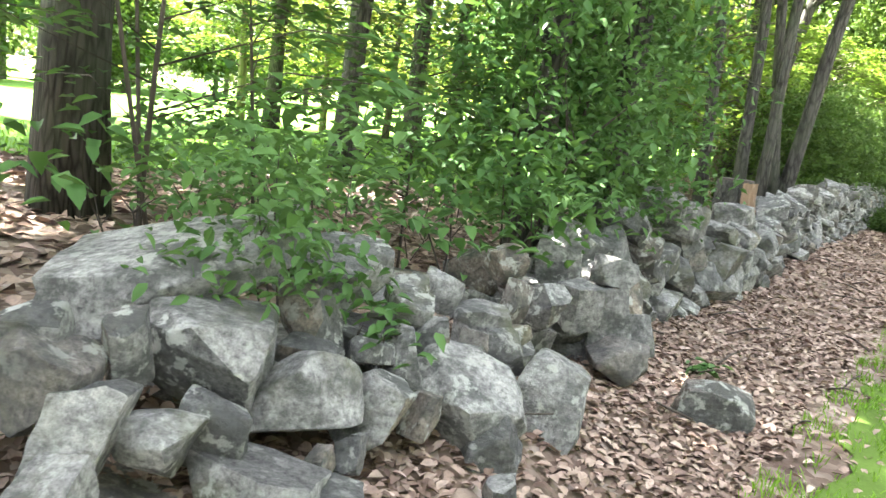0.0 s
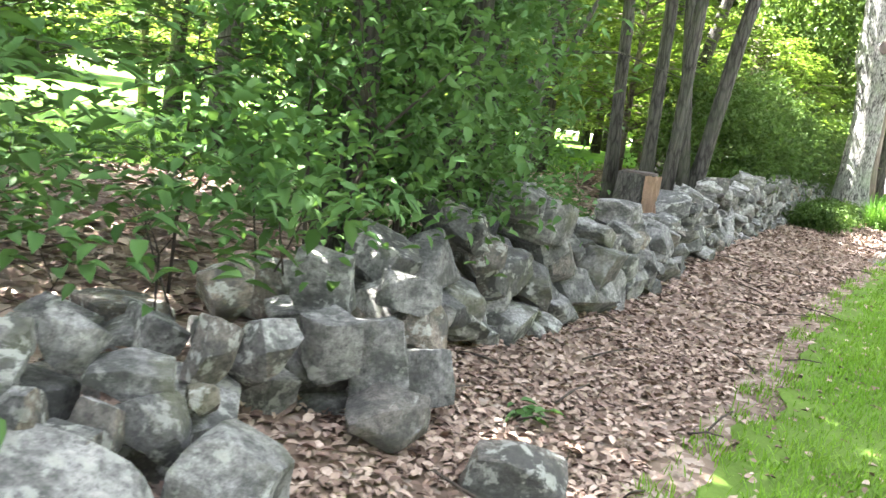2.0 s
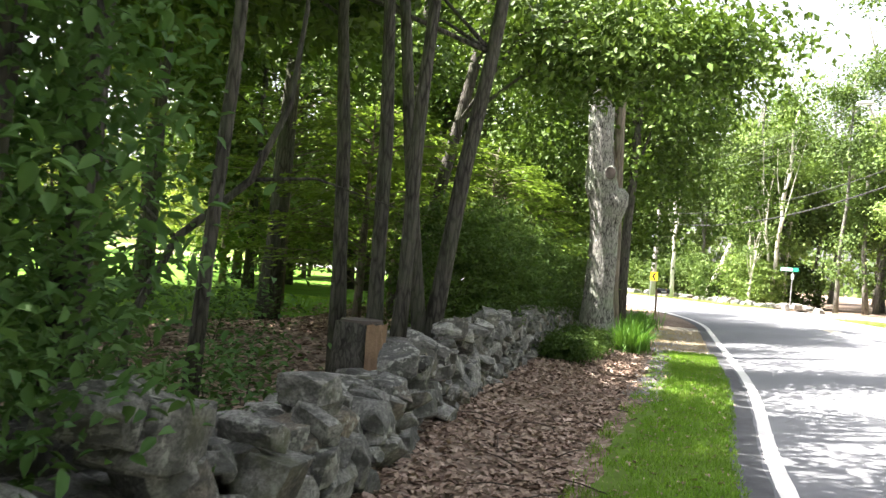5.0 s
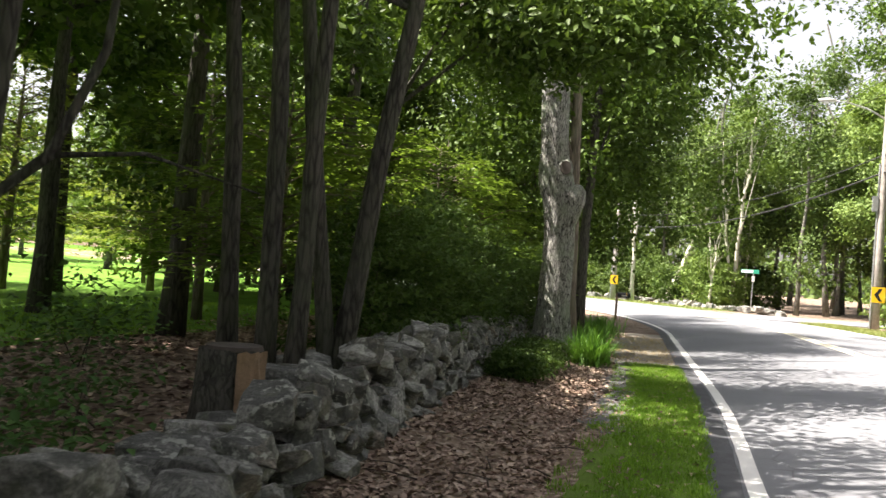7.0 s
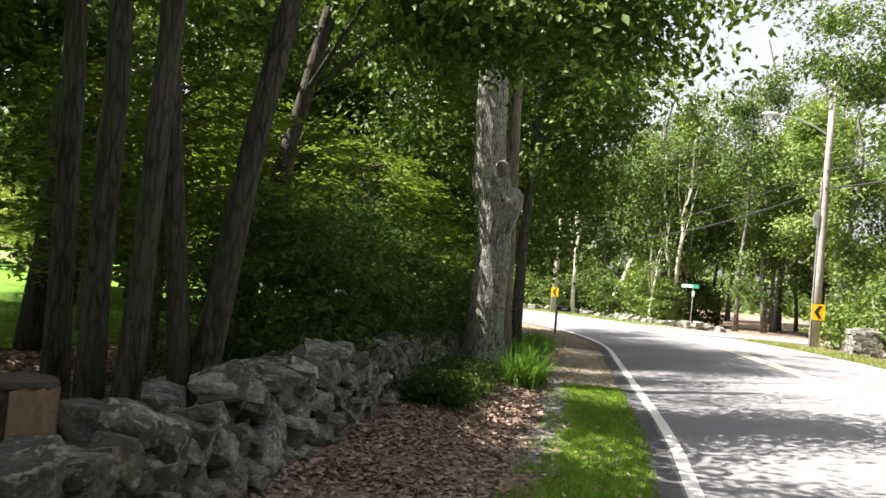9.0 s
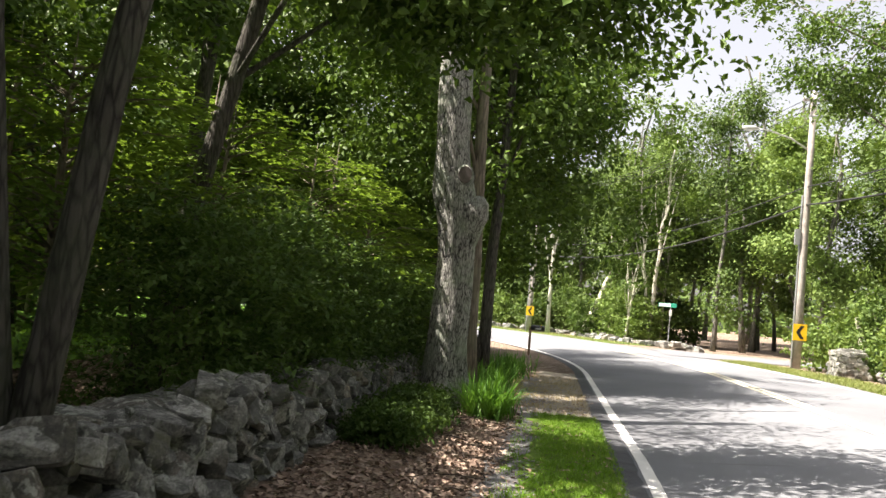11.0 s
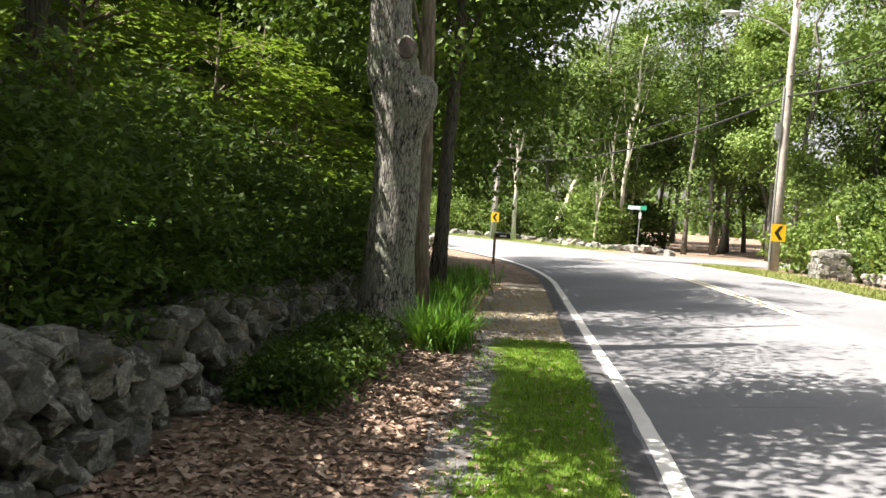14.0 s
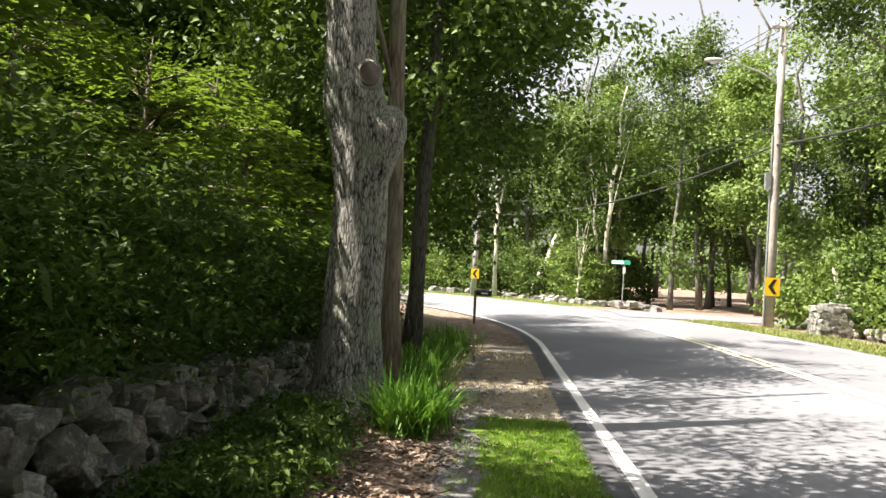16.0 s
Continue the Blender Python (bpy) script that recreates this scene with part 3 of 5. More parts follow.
def build_wall(s0, s1, big, seed, single):
    """Dry-laid rubble: each stone beds in the lowest hollow left by those below it; a second, rougher layer stands behind."""
    r = random.Random(seed)
    cell = 0.04
    n = int((s1 - s0) / cell)
    line = [r.uniform(-0.10, 0.02) for _ in range(n)]
    for _ in range(2000):
        k = min(range(n), key=lambda i: line[i] + height(s0 + i * cell, wall_front(s0 + i * cell)) - wall_top(s0 + i * cell))
        s = s0 + k * cell
        g = height(s, wall_front(s))
        room = wall_top(s) - 0.06 - g - line[k]
        if room < 0.07:
            break
        w = r.choice((0.11, 0.14, 0.17, 0.2, 0.24, 0.29, 0.36)) * big * r.uniform(0.85, 1.15)
        h = min(max(0.09, w * r.uniform(0.5, 1.05)), 0.22 * big, room + 0.05)
        a = max(0, k - int(r.uniform(0, 0.5) * w / cell))
        b = min(n, a + max(3, int(w / cell)))
        z = 0.6 * max(line[a:b]) + 0.4 * line[k]
        lean_back = 0.14 * z
        stone(s0 + (a + b) / 2 * cell, wall_front(s) - 0.16 - lean_back + r.uniform(-0.09, 0.05), g + z + h / 2, (b - a) * cell * 1.1, r.uniform(0.24, 0.36), h * 1.12,
              r.uniform(-24, 24), r.uniform(-22, 22), r.uniform(-22, 22), None if single else far_stones)
        for i in range(a, b):
            line[i] = z + h * r.uniform(0.93, 1.0)
    for depth in (0.46, 0.70):
        z = 0.0
        while z < 0.62:
            s = s0
            while s < s1:
                w = r.uniform(0.2, 0.4) * big
                g = height(s, wall_front(s))
                if g + z + 0.24 < wall_top(s) + 0.04 * (depth > 0.5):
                    stone(s + w / 2, wall_front(s) - depth - 0.1 * z + r.uniform(-0.05, 0.05), g + z + 0.1, w * 1.15, 0.34, r.uniform(0.2, 0.28), r.uniform(-35, 35), r.uniform(-15, 15), r.uniform(-15, 15), far_stones)
                s += w
            z += 0.19


build_wall(-9, 3.2, 1.05, 11, False)
build_wall(6.3, 10.0, 1.05, 12, True)
build_wall(10.0, 14.5, 0.95, 13, True)
build_wall(14.5, 21.0, 0.86, 14, True)
build_wall(21.0, 27.0, 0.8, 15, False)


def boulder(s, d, z, wide, tall, deep=None, tip=0.0, yaw=0.0):
    """A stone of the slumped stretch, turned square to the slope's foot."""
    deep = deep or 0.5 * (wide + tall) * 1.1
    back = 0.33 * deep
    stone(s + 0.83 * back, d - 0.56 * back, z - 0.03, wide, deep * 0.9, tall * 1.02, -56 + yaw + (stone_count * 29) % 50 - 25, tip + (stone_count * 17) % 20 - 10, (stone_count * 41) % 56 - 28)


# the slumped stretch: capstones, then the middle, then the foot
stone(4.03, -0.86, 0.765, 0.66, 0.46, 0.15, -56, -15, 10, None, SLAB)
boulder(3.52, -0.65, 0.76, 0.13, 0.10)
boulder(3.50, -0.56, 0.68, 0.19, 0.21, tip=25)
boulder(3.51, -0.45, 0.58, 0.17, 0.23, tip=20)
boulder(3.39, -0.36, 0.50, 0.17, 0.14)
boulder(3.68, -0.57, 0.70, 0.11, 0.16)
boulder(3.84, -0.54, 0.67, 0.31, 0.23)
boulder(3.64, -0.41, 0.56, 0.17, 0.13)
boulder(3.79, -0.38, 0.55, 0.18, 0.14, tip=8)
boulder(3.79, -0.27, 0.44, 0.28, 0.16, tip=6)
boulder(4.04, -0.38, 0.56, 0.31, 0.19, tip=-14)
boulder(4.28, -0.56, 0.69, 0.18, 0.16)
boulder(4.50, -0.69, 0.78, 0.35, 0.20, tip=8)
boulder(3.97, -0.20, 0.38, 0.17, 0.10)
boulder(4.27, -0.32, 0.50, 0.18, 0.19, tip=10)
boulder(4.37, -0.44, 0.61, 0.15, 0.08)
boulder(4.20, -0.48, 0.63, 0.17, 0.08)
boulder(4.49, -0.40, 0.57, 0.11, 0.20)
boulder(4.44, -0.27, 0.46, 0.10, 0.14, tip=18)
boulder(4.66, -0.25, 0.46, 0.34, 0.25, tip=24)
boulder(4.66, -0.16, 0.36, 0.18, 0.18, tip=-30)
boulder(5.04, -0.15, 0.36, 0.27, 0.30, tip=22)
boulder(4.77, -0.60, 0.72, 0.14, 0.09)
boulder(4.92, -0.57, 0.70, 0.15, 0.12, tip=14)
boulder(5.00, -0.46, 0.63, 0.19, 0.10, tip=14)
boulder(5.00, -0.34, 0.53, 0.12, 0.16, tip=-10)
boulder(4.87, -0.38, 0.55, 0.10, 0.11)
boulder(4.68, -0.53, 0.68, 0.17, 0.09, tip=12)
boulder(4.71, -0.44, 0.60, 0.12, 0.14)
boulder(5.16, -0.38, 0.56, 0.08, 0.08)
boulder(5.42, -0.44, 0.60, 0.15, 0.24, tip=30)
boulder(5.67, -0.41, 0.58, 0.16, 0.21)
boulder(5.88, -0.37, 0.55, 0.19, 0.28)
boulder(5.26, -0.48, 0.63, 0.12, 0.18)
boulder(5.78, -0.21, 0.38, 0.27, 0.15, tip=-6)
boulder(5.98, 0.12, 0.20, 0.30, 0.26, 0.22, tip=20)
boulder(6.23, -0.49, 0.66, 0.23, 0.15, tip=16)
boulder(4.14, -0.26, 0.44, 0.08, 0.10)
boulder(4.03, -0.27, 0.44, 0.07, 0.08)
boulder(4.52, -0.04, 0.28, 0.10, 0.09)
boulder(4.76, -0.37, 0.55, 0.13, 0.08)
boulder(5.45, -0.63, 0.74, 0.15, 0.17)
boulder(5.89, -0.60, 0.72, 0.22, 0.20)
boulder(6.10, -0.36, 0.40, 0.24, 0.24)
boulder(6.25, -0.45, 0.52, 0.22, 0.20)
# rubble heart of the slumped stretch
hr = random.Random(8)
for k in range(90):
    s, d = hr.uniform(2.6, 6.5), hr.uniform(-1.25, -0.45)
    top = 0.26 - 0.72 * max(d, -0.62) - 0.16
    stone(s, d, hr.uniform(0.25, max(0.3, top)) - 0.04, hr.uniform(0.14, 0.34), hr.uniform(0.14, 0.34), hr.uniform(0.12, 0.26), hr.uniform(0, 180), hr.uniform(-20, 20), 0, far_stones)
joined = mesh_ob("stones", far_stones.v, far_stones.f, STONE, stone_wall)
tagged(joined, kind="stuff")

# ---- trees along the wall ----
OAK = "tall tree with dark furrowed bark and green crown behind the wall"


def wall_tree(s, d, r, lean, tall=11, at=5.7, spread=(3.4, 2.7, 2.5), n=150, label=OAK, bark=BARK, per=54, leaf=0.165, aside=0.0, gather=0.10):
    return tree(s, d, tall, r, at, spread, n, per, 0.40, leaf, LEAF_CANOPY, bark, label, lean, "wall trees", limbs=10, sides=14, hollow=0.3, aside=aside, gather=gather)


wall_tree(5.04, -2.94, 0.16, (-0.2, 0.1), 12, 7.4, (3.8, 3.4, 2.0), n=170, leaf=0.2, aside=-0.8)
wall_tree(6.94, -1.40, 0.095, (0.3, 0.3), 12, 7.6, (3.4, 3.0, 2.0), n=150, aside=-0.6, gather=0.17)
wall_tree(7.45, -1.15, 0.08, (0.5, 0.3), 11, 7.0, n=130, aside=-0.4, gather=0.17)
wall_tree(8.33, -1.40, 0.085, (0.2, -0.2), 12, 7.4, (3.4, 3.0, 2.0), n=150, aside=-2.0, gather=0.17)
wall_tree(10.4, -2.12, 0.05, (0.4, 0.4), 12, 7.4, (3.2, 2.4, 2.0), n=150, aside=-1.9)
wall_tree(13.9, -2.50, 0.085, (0.0, -0.7), 12, 5.8, (3.4, 2.8, 2.2), n=210, aside=-2.0)
wall_tree(13.25, -1.86, 0.08, (-0.1, -0.3), 12, 6.0, n=160, aside=-2.2)
wall_tree(13.15, -1.62, 0.075, (0.1, 0.35), 12, 6.0, (3.2, 2.4, 2.2), n=160, aside=-2.6)
wall_tree(13.85, -1.50, 0.075, (-0.6, -1.4), 12, 6.2, n=140, aside=-1.8)
wall_tree(13.85, -1.58, 0.095, (0.2, 1.5), n=130, aside=-2.8, label="leaning tree with furrowed bark rising beside the wall")
wall_tree(17.5, -5.2, 0.16, (0.2, 0.2), 12, 6.6, (4.2, 3.4, 2.8), 120, leaf=0.17, gather=0.07)
wall_tree(21.5, -4.4, 0.15, (0.2, 0.3), 12, 6.6, (4.0, 3.2, 2.8), 105, leaf=0.17, aside=-0.8, gather=0.07)
wall_tree(33.5, -7.2, 0.16, (0.2, 0.3), 15, 8.2, (4.4, 4.2, 4.4), 260, leaf=0.2)
wall_tree(39.0, -10.5, 0.16, (0.2, 0.3), 15, 8.2, (4.4, 4.2, 4.6), 240, leaf=0.22)
# the next three are added so that their high crowns shade the lawn
wall_tree(13.0, -16.5, 0.18, (0.0, 0.1), 13, 8.4, (4.4, 4.0, 2.8), 200, leaf=0.24)
wall_tree(21.0, -11.5, 0.18, (0.0, 0.1), 13, 8.4, (4.4, 4.0, 2.8), 240, leaf=0.22)
wall_tree(30.0, -11.0, 0.18, (0.0, 0.1), 13, 8.2, (4.4, 4.0, 3.2), 200, leaf=0.22)
wall_tree(11.0, -6.4, 0.15, (0.2, 0.3), 12, 6.9, (4.2, 4.2, 2.8), 320, leaf=0.2, aside=0.3)
wall_tree(1.0, -3.4, 0.18, (0.2, 0.3), 12, 7.6, (4.2, 3.8, 2.2), 200, leaf=0.22, aside=-0.6)
# the next three carry high crowns, placed to block sun from floor and near lawn
wall_tree(7.6, -6.8, 0.16, (0.2, 0.1), 12, 7.6, (4.2, 4.0, 2.4), 300, leaf=0.22)
wall_tree(5.0, -10.2, 0.16, (0.2, 0.1), 12, 8.0, (4.2, 3.6, 2.6), 300, leaf=0.24, aside=-2.0)
wall_tree(2.6, -7.4, 0.16, (0.2, 0.1), 12, 8.0, (4.2, 4.0, 2.4), 300, leaf=0.22, aside=-3.0)
wall_tree(14.6, -8.0, 0.16, (0.0, 0.1), 12, 6.4, (4.4, 4.2, 2.8), 320, leaf=0.2, aside=-0.5)
wall_tree(19.4, -8.8, 0.16, (0.0, 0.1), 12, 6.6, (4.4, 4.0, 2.8), 180, leaf=0.2, aside=-0.5)
# a row of three added to keep direct sun off the nearer lawn
wall_tree(9.0, -12.5, 0.18, (0.0, 0.1), 13, 8.6, (4.4, 4.0, 2.6), 260, leaf=0.22)
wall_tree(16.5, -13.5, 0.18, (0.0, 0.1), 13, 8.6, (4.4, 4.0, 2.6), 260, leaf=0.22)
wall_tree(24.5, -12.5, 0.18, (0.0, 0.1), 13, 8.2, (4.4, 4.0, 3.0), 260, leaf=0.22)
wall_tree(24.2, -0.30, 0.14, (0.0, -0.35), 11, 6.4, (3.0, 2.0, 2.6), 110, "grey-barked companion tree close beside the old trunk", BARK_DUN, aside=-2.6)
wall_tree(27.2, -0.35, 0.14, (0.2, 0.3), 12, 6.2, (3.8, 3.0, 3.2), 260, leaf=0.17, aside=-0.7, gather=0.15)
wall_tree(18.4, -3.3, 0.12, (0.8, 2.0), 11, 4.9, (2.2, 1.6, 0.9), 230, leaf=0.14, aside=2.4, gather=0.2)
wall_tree(31.5, -1.4, 0.22, (0.5, 0.8), 13, 6.3, (4.8, 4.0, 4.2), 420, leaf=0.18, aside=0.8, gather=0.15)
wall_tree(36.0, -3.0, 0.2, (0.4, 1.0), 13, 6.2, (4.8, 4.4, 4.6), 400, leaf=0.18, gather=0.15)
wall_tree(41.0, -5.0, 0.2, (0.3, 0.6), 13, 6.6, (4.5, 4.5, 5.2), 300, leaf=0.2, aside=1.0)
wall_tree(33.8, 14.6, 0.25, (0.0, -4.2), 13, 9.5, (2.8, 2.8, 1.6), 120, aside=-3.3, leaf=0.15, gather=0.09, label="oak on the far verge reaching over the road", bark=BARK_DUN)


def old_trunk():
    s, d = 22.5, -0.47
    t = empty("old_tree", place(s, d, height(s, d)), "old pale furrowed tree trunk with a sawn knot", "tree")
    tb = Tubes()
    zs = [-0.2, 0.0, 0.15, 0.4, 0.9, 1.5, 2.1, 2.6, 2.9, 3.15, 3.4, 3.8, 4.6, 5.6, 7.0, 9.0]
    rs = [0.60, 0.52, 0.44, 0.36, 0.305, 0.28, 0.275, 0.29, 0.31, 0.315, 0.295, 0.272, 0.255, 0.22, 0.17, 0.10]
    side = [0.0, 0.0, 0.0, 0.0, 0.0, 0.02, 0.05, 0.06, 0.03, -0.04, -0.08, -0.10, -0.09, -0.12, -0.2, -0.3]
    fine_z = np.concatenate([np.linspace(a, b, 4, endpoint=False) for a, b in zip(zs[:-1], zs[1:])] + [[zs[-1]]])
    pts = [place(-0.02 * z, float(np.interp(z, zs, side)) - 0.03 * z, z) for z in fine_z]
    tb.add(pts, [float(np.interp(z, zs, rs)) for z in fine_z], 40, 0.16)
    # stub of the lost limb
    p = place(-0.06, 0.11, 2.66)
    tb.add([p + place(0.02, -0.06, -0.35), p, p + place(-0.05, 0.11, 0.20), p + place(-0.06, 0.17, 0.36), p + place(-0.06, 0.18, 0.43)], [0.20, 0.26, 0.23, 0.15, 0.05], 22, 0.3)
    for k in range(5):
        f0 = place(-0.12, -0.2, 5.0 + 0.7 * k)
        e = f0 + place(rng.uniform(-1.2, 1.2), rng.uniform(-1.2, 1.2), rng.uniform(0.5, 1.4))
        tb.add([f0, f0.lerp(e, 0.5) + Vector((0, 0, 0.2)), e], [0.06, 0.04, 0.015], 7)
    tb.ob("trunk", BARK_PALE, t)
    # sawn knot with its collar
    at = place(-0.27, 0.03, 3.36)
    face = Matrix.Translation(at) @ Vector((-UX + 0.25 * NX, -UY + 0.25 * NY, 0.1)).to_track_quat("Z", "Y").to_matrix().to_4x4() @ Matrix.Diagonal((0.95, 1.2, 1, 1))
    bm = bmesh.new()
    bmesh.ops.create_cone(bm, cap_ends=True, segments=22, radius1=0.17, radius2=0.128, depth=0.12, matrix=face)
    for v in bm.verts:
        v.co += Vector((noise.noise(v.co * 9), noise.noise(v.co * 9 + Vector((5, 0, 0))), noise.noise(v.co * 9 + Vector((0, 5, 0))))) * 0.015
    part("knot_collar", bm, BARK_PALE, t, smooth_faces=True)
    part("knot_face", rod(0.108, 0.102, 0.03, sides=24, m=face @ Matrix.Translation((0, 0, 0.072))), KNOT, t, "dark weathered sawn knot face")
    mid, where = clumps((-0.6, -0.2, 6.8), (2.0, 2.0, 1.7), 30, 60, 0.4, 0.3)
    leaves("crown", where, 0.125, LEAF_CANOPY, t, 0.35, 0.55)


old_trunk()


def stump():
    s, d = 12.2, -1.62
    t = empty("tree_stump", place(s, d, height(s, d)), "sawn tree stump with split pale wood behind the wall", "tree stump")
    tb = Tubes()
    tb.add([(0, 0, -0.1), (0, 0, 0.1), (0, 0, 0.4), (0, 0, 0.76)], [0.34, 0.28, 0.22, 0.20], 20, 0.3)
    tb.ob("bark_body", BARK, t)
    part("sawn_top", rod(0.185, 0.18, 0.03, (0, 0, 0.75), 20), KNOT, t, "dark weathered sawn top")
    bm = bmesh.new()
    bmesh.ops.create_grid(bm, x_segments=8, y_segments=14, size=0.5)
    for v in bm.verts:
        a, h = v.co.x * 1.0 - 0.95, (v.co.y + 0.5) * (0.515 + 0.008 * math.sin(v.co.x * 17)) + 0.24
        rr = 0.262 - 0.035 * (v.co.y + 0.5) + 0.02 * noise.noise(Vector((v.co.x * 14, v.co.y * 3, 2)))
        v.co = Matrix.Rotation(HEAD, 3, "Z") @ Vector((rr * math.cos(a - 1.15), rr * math.sin(a - 1.15), h))
    part("split_face", bm, CUT_WOOD, t, "pale split wood where bark has fallen away")


stump()



def bent_sapling(s, d):
    t = empty("bent_sapling", place(s, d, height(s, d)), "thin dark bent sapling with crooked bare branches", "sapling")
    tb = Tubes()
    a = [place(0, 0, -0.1), place(0.1, -0.05, 0.7), place(0.35, 0.1, 1.3), place(0.6, 0.5, 1.75), place(0.7, 0.7, 2.3), place(0.75, 0.75, 3.0), place(0.8, 0.7, 4.0)]
    tb.add(a, [0.035, 0.032, 0.03, 0.027, 0.022, 0.016, 0.008], 9, 0.1)
    tb.add([a[2], a[2] + place(-0.2, -0.3, 0.3), a[2] + place(-0.3, -0.7, 0.8), a[2] + place(-0.4, -0.8, 1.6)], [0.02, 0.017, 0.013, 0.006], 7)
    tb.add([a[3], a[3] + place(0.2, 0.4, 0.05), a[3] + place(0.5, 0.9, -0.1)], [0.016, 0.011, 0.005], 6)
    tb.ob("trunk", BARK, t)


bent_sapling(10.2, -2.5)

# ---- shrubs ----


def shrub(s, d, tall, wide, count, per, leaf, mat, label, name="shrub", stems=7, flat=0.55, rich=True, width=0.55, low=0.25, spread=0.16, over=(0.0, 0.0), group="wall shrubs", category="shrub", ground_lift=0.0, tiny=False):
    """Stems from one foot with sprays of leaves; over: how far the crown leans along s and d."""
    z0 = height(s, d) + ground_lift
    t = empty(name, place(s, d, z0), label, category, group)
    tb = Tubes()
    pts = []
    for i in range(count):
        u = rng.uniform(0, 1)
        th = rng.uniform(0, 6.283)
        f = rng.uniform(low, 1.0)
        rr = wide * math.sqrt(u) * (0.45 + 0.75 * math.sin(math.pi * min(1, 0.15 + 0.75 * f)))
        c = place(rr * math.cos(th) + over[0] * f, rr * math.sin(th) + over[1] * f, tall * f * rng.uniform(0.85, 1.08))
        pts.append(c)
    spray = np.repeat(np.array([tuple(p) for p in pts]), per, 0)
    spray += rng.normal(size=spray.shape) * np.array([spread, spread, spread * 0.4])
    spray = spray[spray[:, 2] > 0.02]
    leaves("foliage", spray, leaf, mat, t, flat, width, rich, 0.25, tiny=tiny)
    for i in range(stems):
        e = pts[int(rng.integers(len(pts)))]
        foot = Vector((rng.normal() * 0.06, rng.normal() * 0.06, -0.05))
        m = foot.lerp(e, 0.55) + Vector((rng.normal() * 0.05, rng.normal() * 0.05, 0.12 * tall))
        r0 = 0.0015 + 0.0045 * tall
        tb.add([foot, foot.lerp(m, 0.5), m, m.lerp(e, 0.5), e], [r0, r0 * 0.9, r0 * 0.7, r0 * 0.5, r0 * 0.25], 6)
        for b in range(3):
            e2 = m + (pts[int(rng.integers(len(pts)))] - m) * 0.45
            tb.add([m, m.lerp(e2, 0.5) + Vector((0, 0, 0.03)), e2], [r0 * 0.45, r0 * 0.3, r0 * 0.12], 5)
    tb.ob("stem", TWIG, t)
    return t


BROAD = "leafy green broadleaf shrub growing over the wall"
shrub(6.45, -1.25, 2.2, 0.50, 90, 17, 0.064, LEAF_SHRUB, BROAD, low=0.22, over=(0.1, 0.15), stems=3)
shrub(7.0, -1.38, 2.7, 0.66, 330, 21, 0.062, LEAF_SHRUB, BROAD, low=0.22, over=(0.1, 0.25), stems=3)
shrub(7.7, -1.50, 2.8, 0.62, 330, 21, 0.062, LEAF_SHRUB, BROAD, low=0.22, over=(0.05, 0.15), stems=3)
shrub(8.3, -1.95, 2.4, 0.55, 220, 21, 0.062, LEAF_SHRUB, BROAD, low=0.15, over=(0.0, 0.0), stems=3)
shrub(4.6, -1.75, 2.15, 0.85, 40, 12, 0.10, LEAF_SHRUB, "broad-leaved young tree with drooping sprays", "young_tree", 2, 0.8, low=0.68, spread=0.2, category="small tree")
SAPLING = "thin sapling with sparse flat green leaves behind the wall"
for s, d, tall, n in ((4.78, -0.95, 0.8, 10), (5.1, -1.25, 0.85, 9), (5.6, -0.95, 0.85, 14), (4.3, -1.45, 0.7, 8), (5.5, -1.9, 0.75, 10), (6.1, -2.6, 0.8, 12)):
    shrub(s, d, tall, 0.40, n, 11, 0.08, LEAF_SHRUB, SAPLING, "sapling", 2, 0.75, low=0.35, spread=0.13, group="saplings", category="sapling")
shrub(4.22, -0.62, 0.42, 0.24, 80, 12, 0.045, LEAF_SHRUB, "low green creeper spilling between wall boulders", "creeper", 4, 0.6, low=0.15, spread=0.06, category="creeper", ground_lift=0.28, over=(0.0, -0.1))
shrub(4.45, -0.42, 0.2, 0.12, 8, 6, 0.06, LEAF_SHRUB, "small green seedling rooted between wall boulders", "seedling", 3, 0.7, low=0.3, spread=0.05, category="seedling", ground_lift=0.2)
shrub(6.6, -0.12, 0.12, 0.07, 4, 3, 0.09, LEAF_SHRUB, "small green seedling in the leaf litter", "seedling", 2, 0.8, low=0.3, spread=0.03, category="seedling")
shrub(5.0, -0.85, 0.16, 0.12, 6, 6, 0.08, LEAF_SHRUB, "small bright seedling behind the slumped stones", "seedling", 2, 0.8, low=0.3, spread=0.05, category="seedling", ground_lift=0.3)
shrub(5.85, -0.85, 0.5, 0.26, 30, 14, 0.07, LEAF_SHRUB, "leafy green sprig hanging over the slumped stones", "creeper", 3, 0.6, low=0.2, spread=0.1, category="creeper", ground_lift=0.36)
UNDER = "low leafy green undergrowth on the woodland floor"
for s, d, tall in ((3.0, -1.9, 0.7), (5.5, -2.4, 0.7), (3.4, -2.9, 0.6), (6.2, -3.4, 0.8), (8.8, -3.2, 1.0), (9.6, -2.4, 0.8), (10.9, -3.2, 0.9), (9.0, -1.9, 0.7), (10.2, -1.9, 0.6), (11.4, -2.3, 0.6), (12.6, -3.0, 0.8), (14.2, -4.2, 0.9)):
    shrub(s, d, tall, 0.5, 34, 12, 0.075, LEAF_SHRUB, UNDER, "undergrowth", 3, 0.7, False, 0.6, 0.25, 0.14, group="undergrowth", category="undergrowth")
FEATHER = "dark feathery evergreen shrub hanging over the wall"
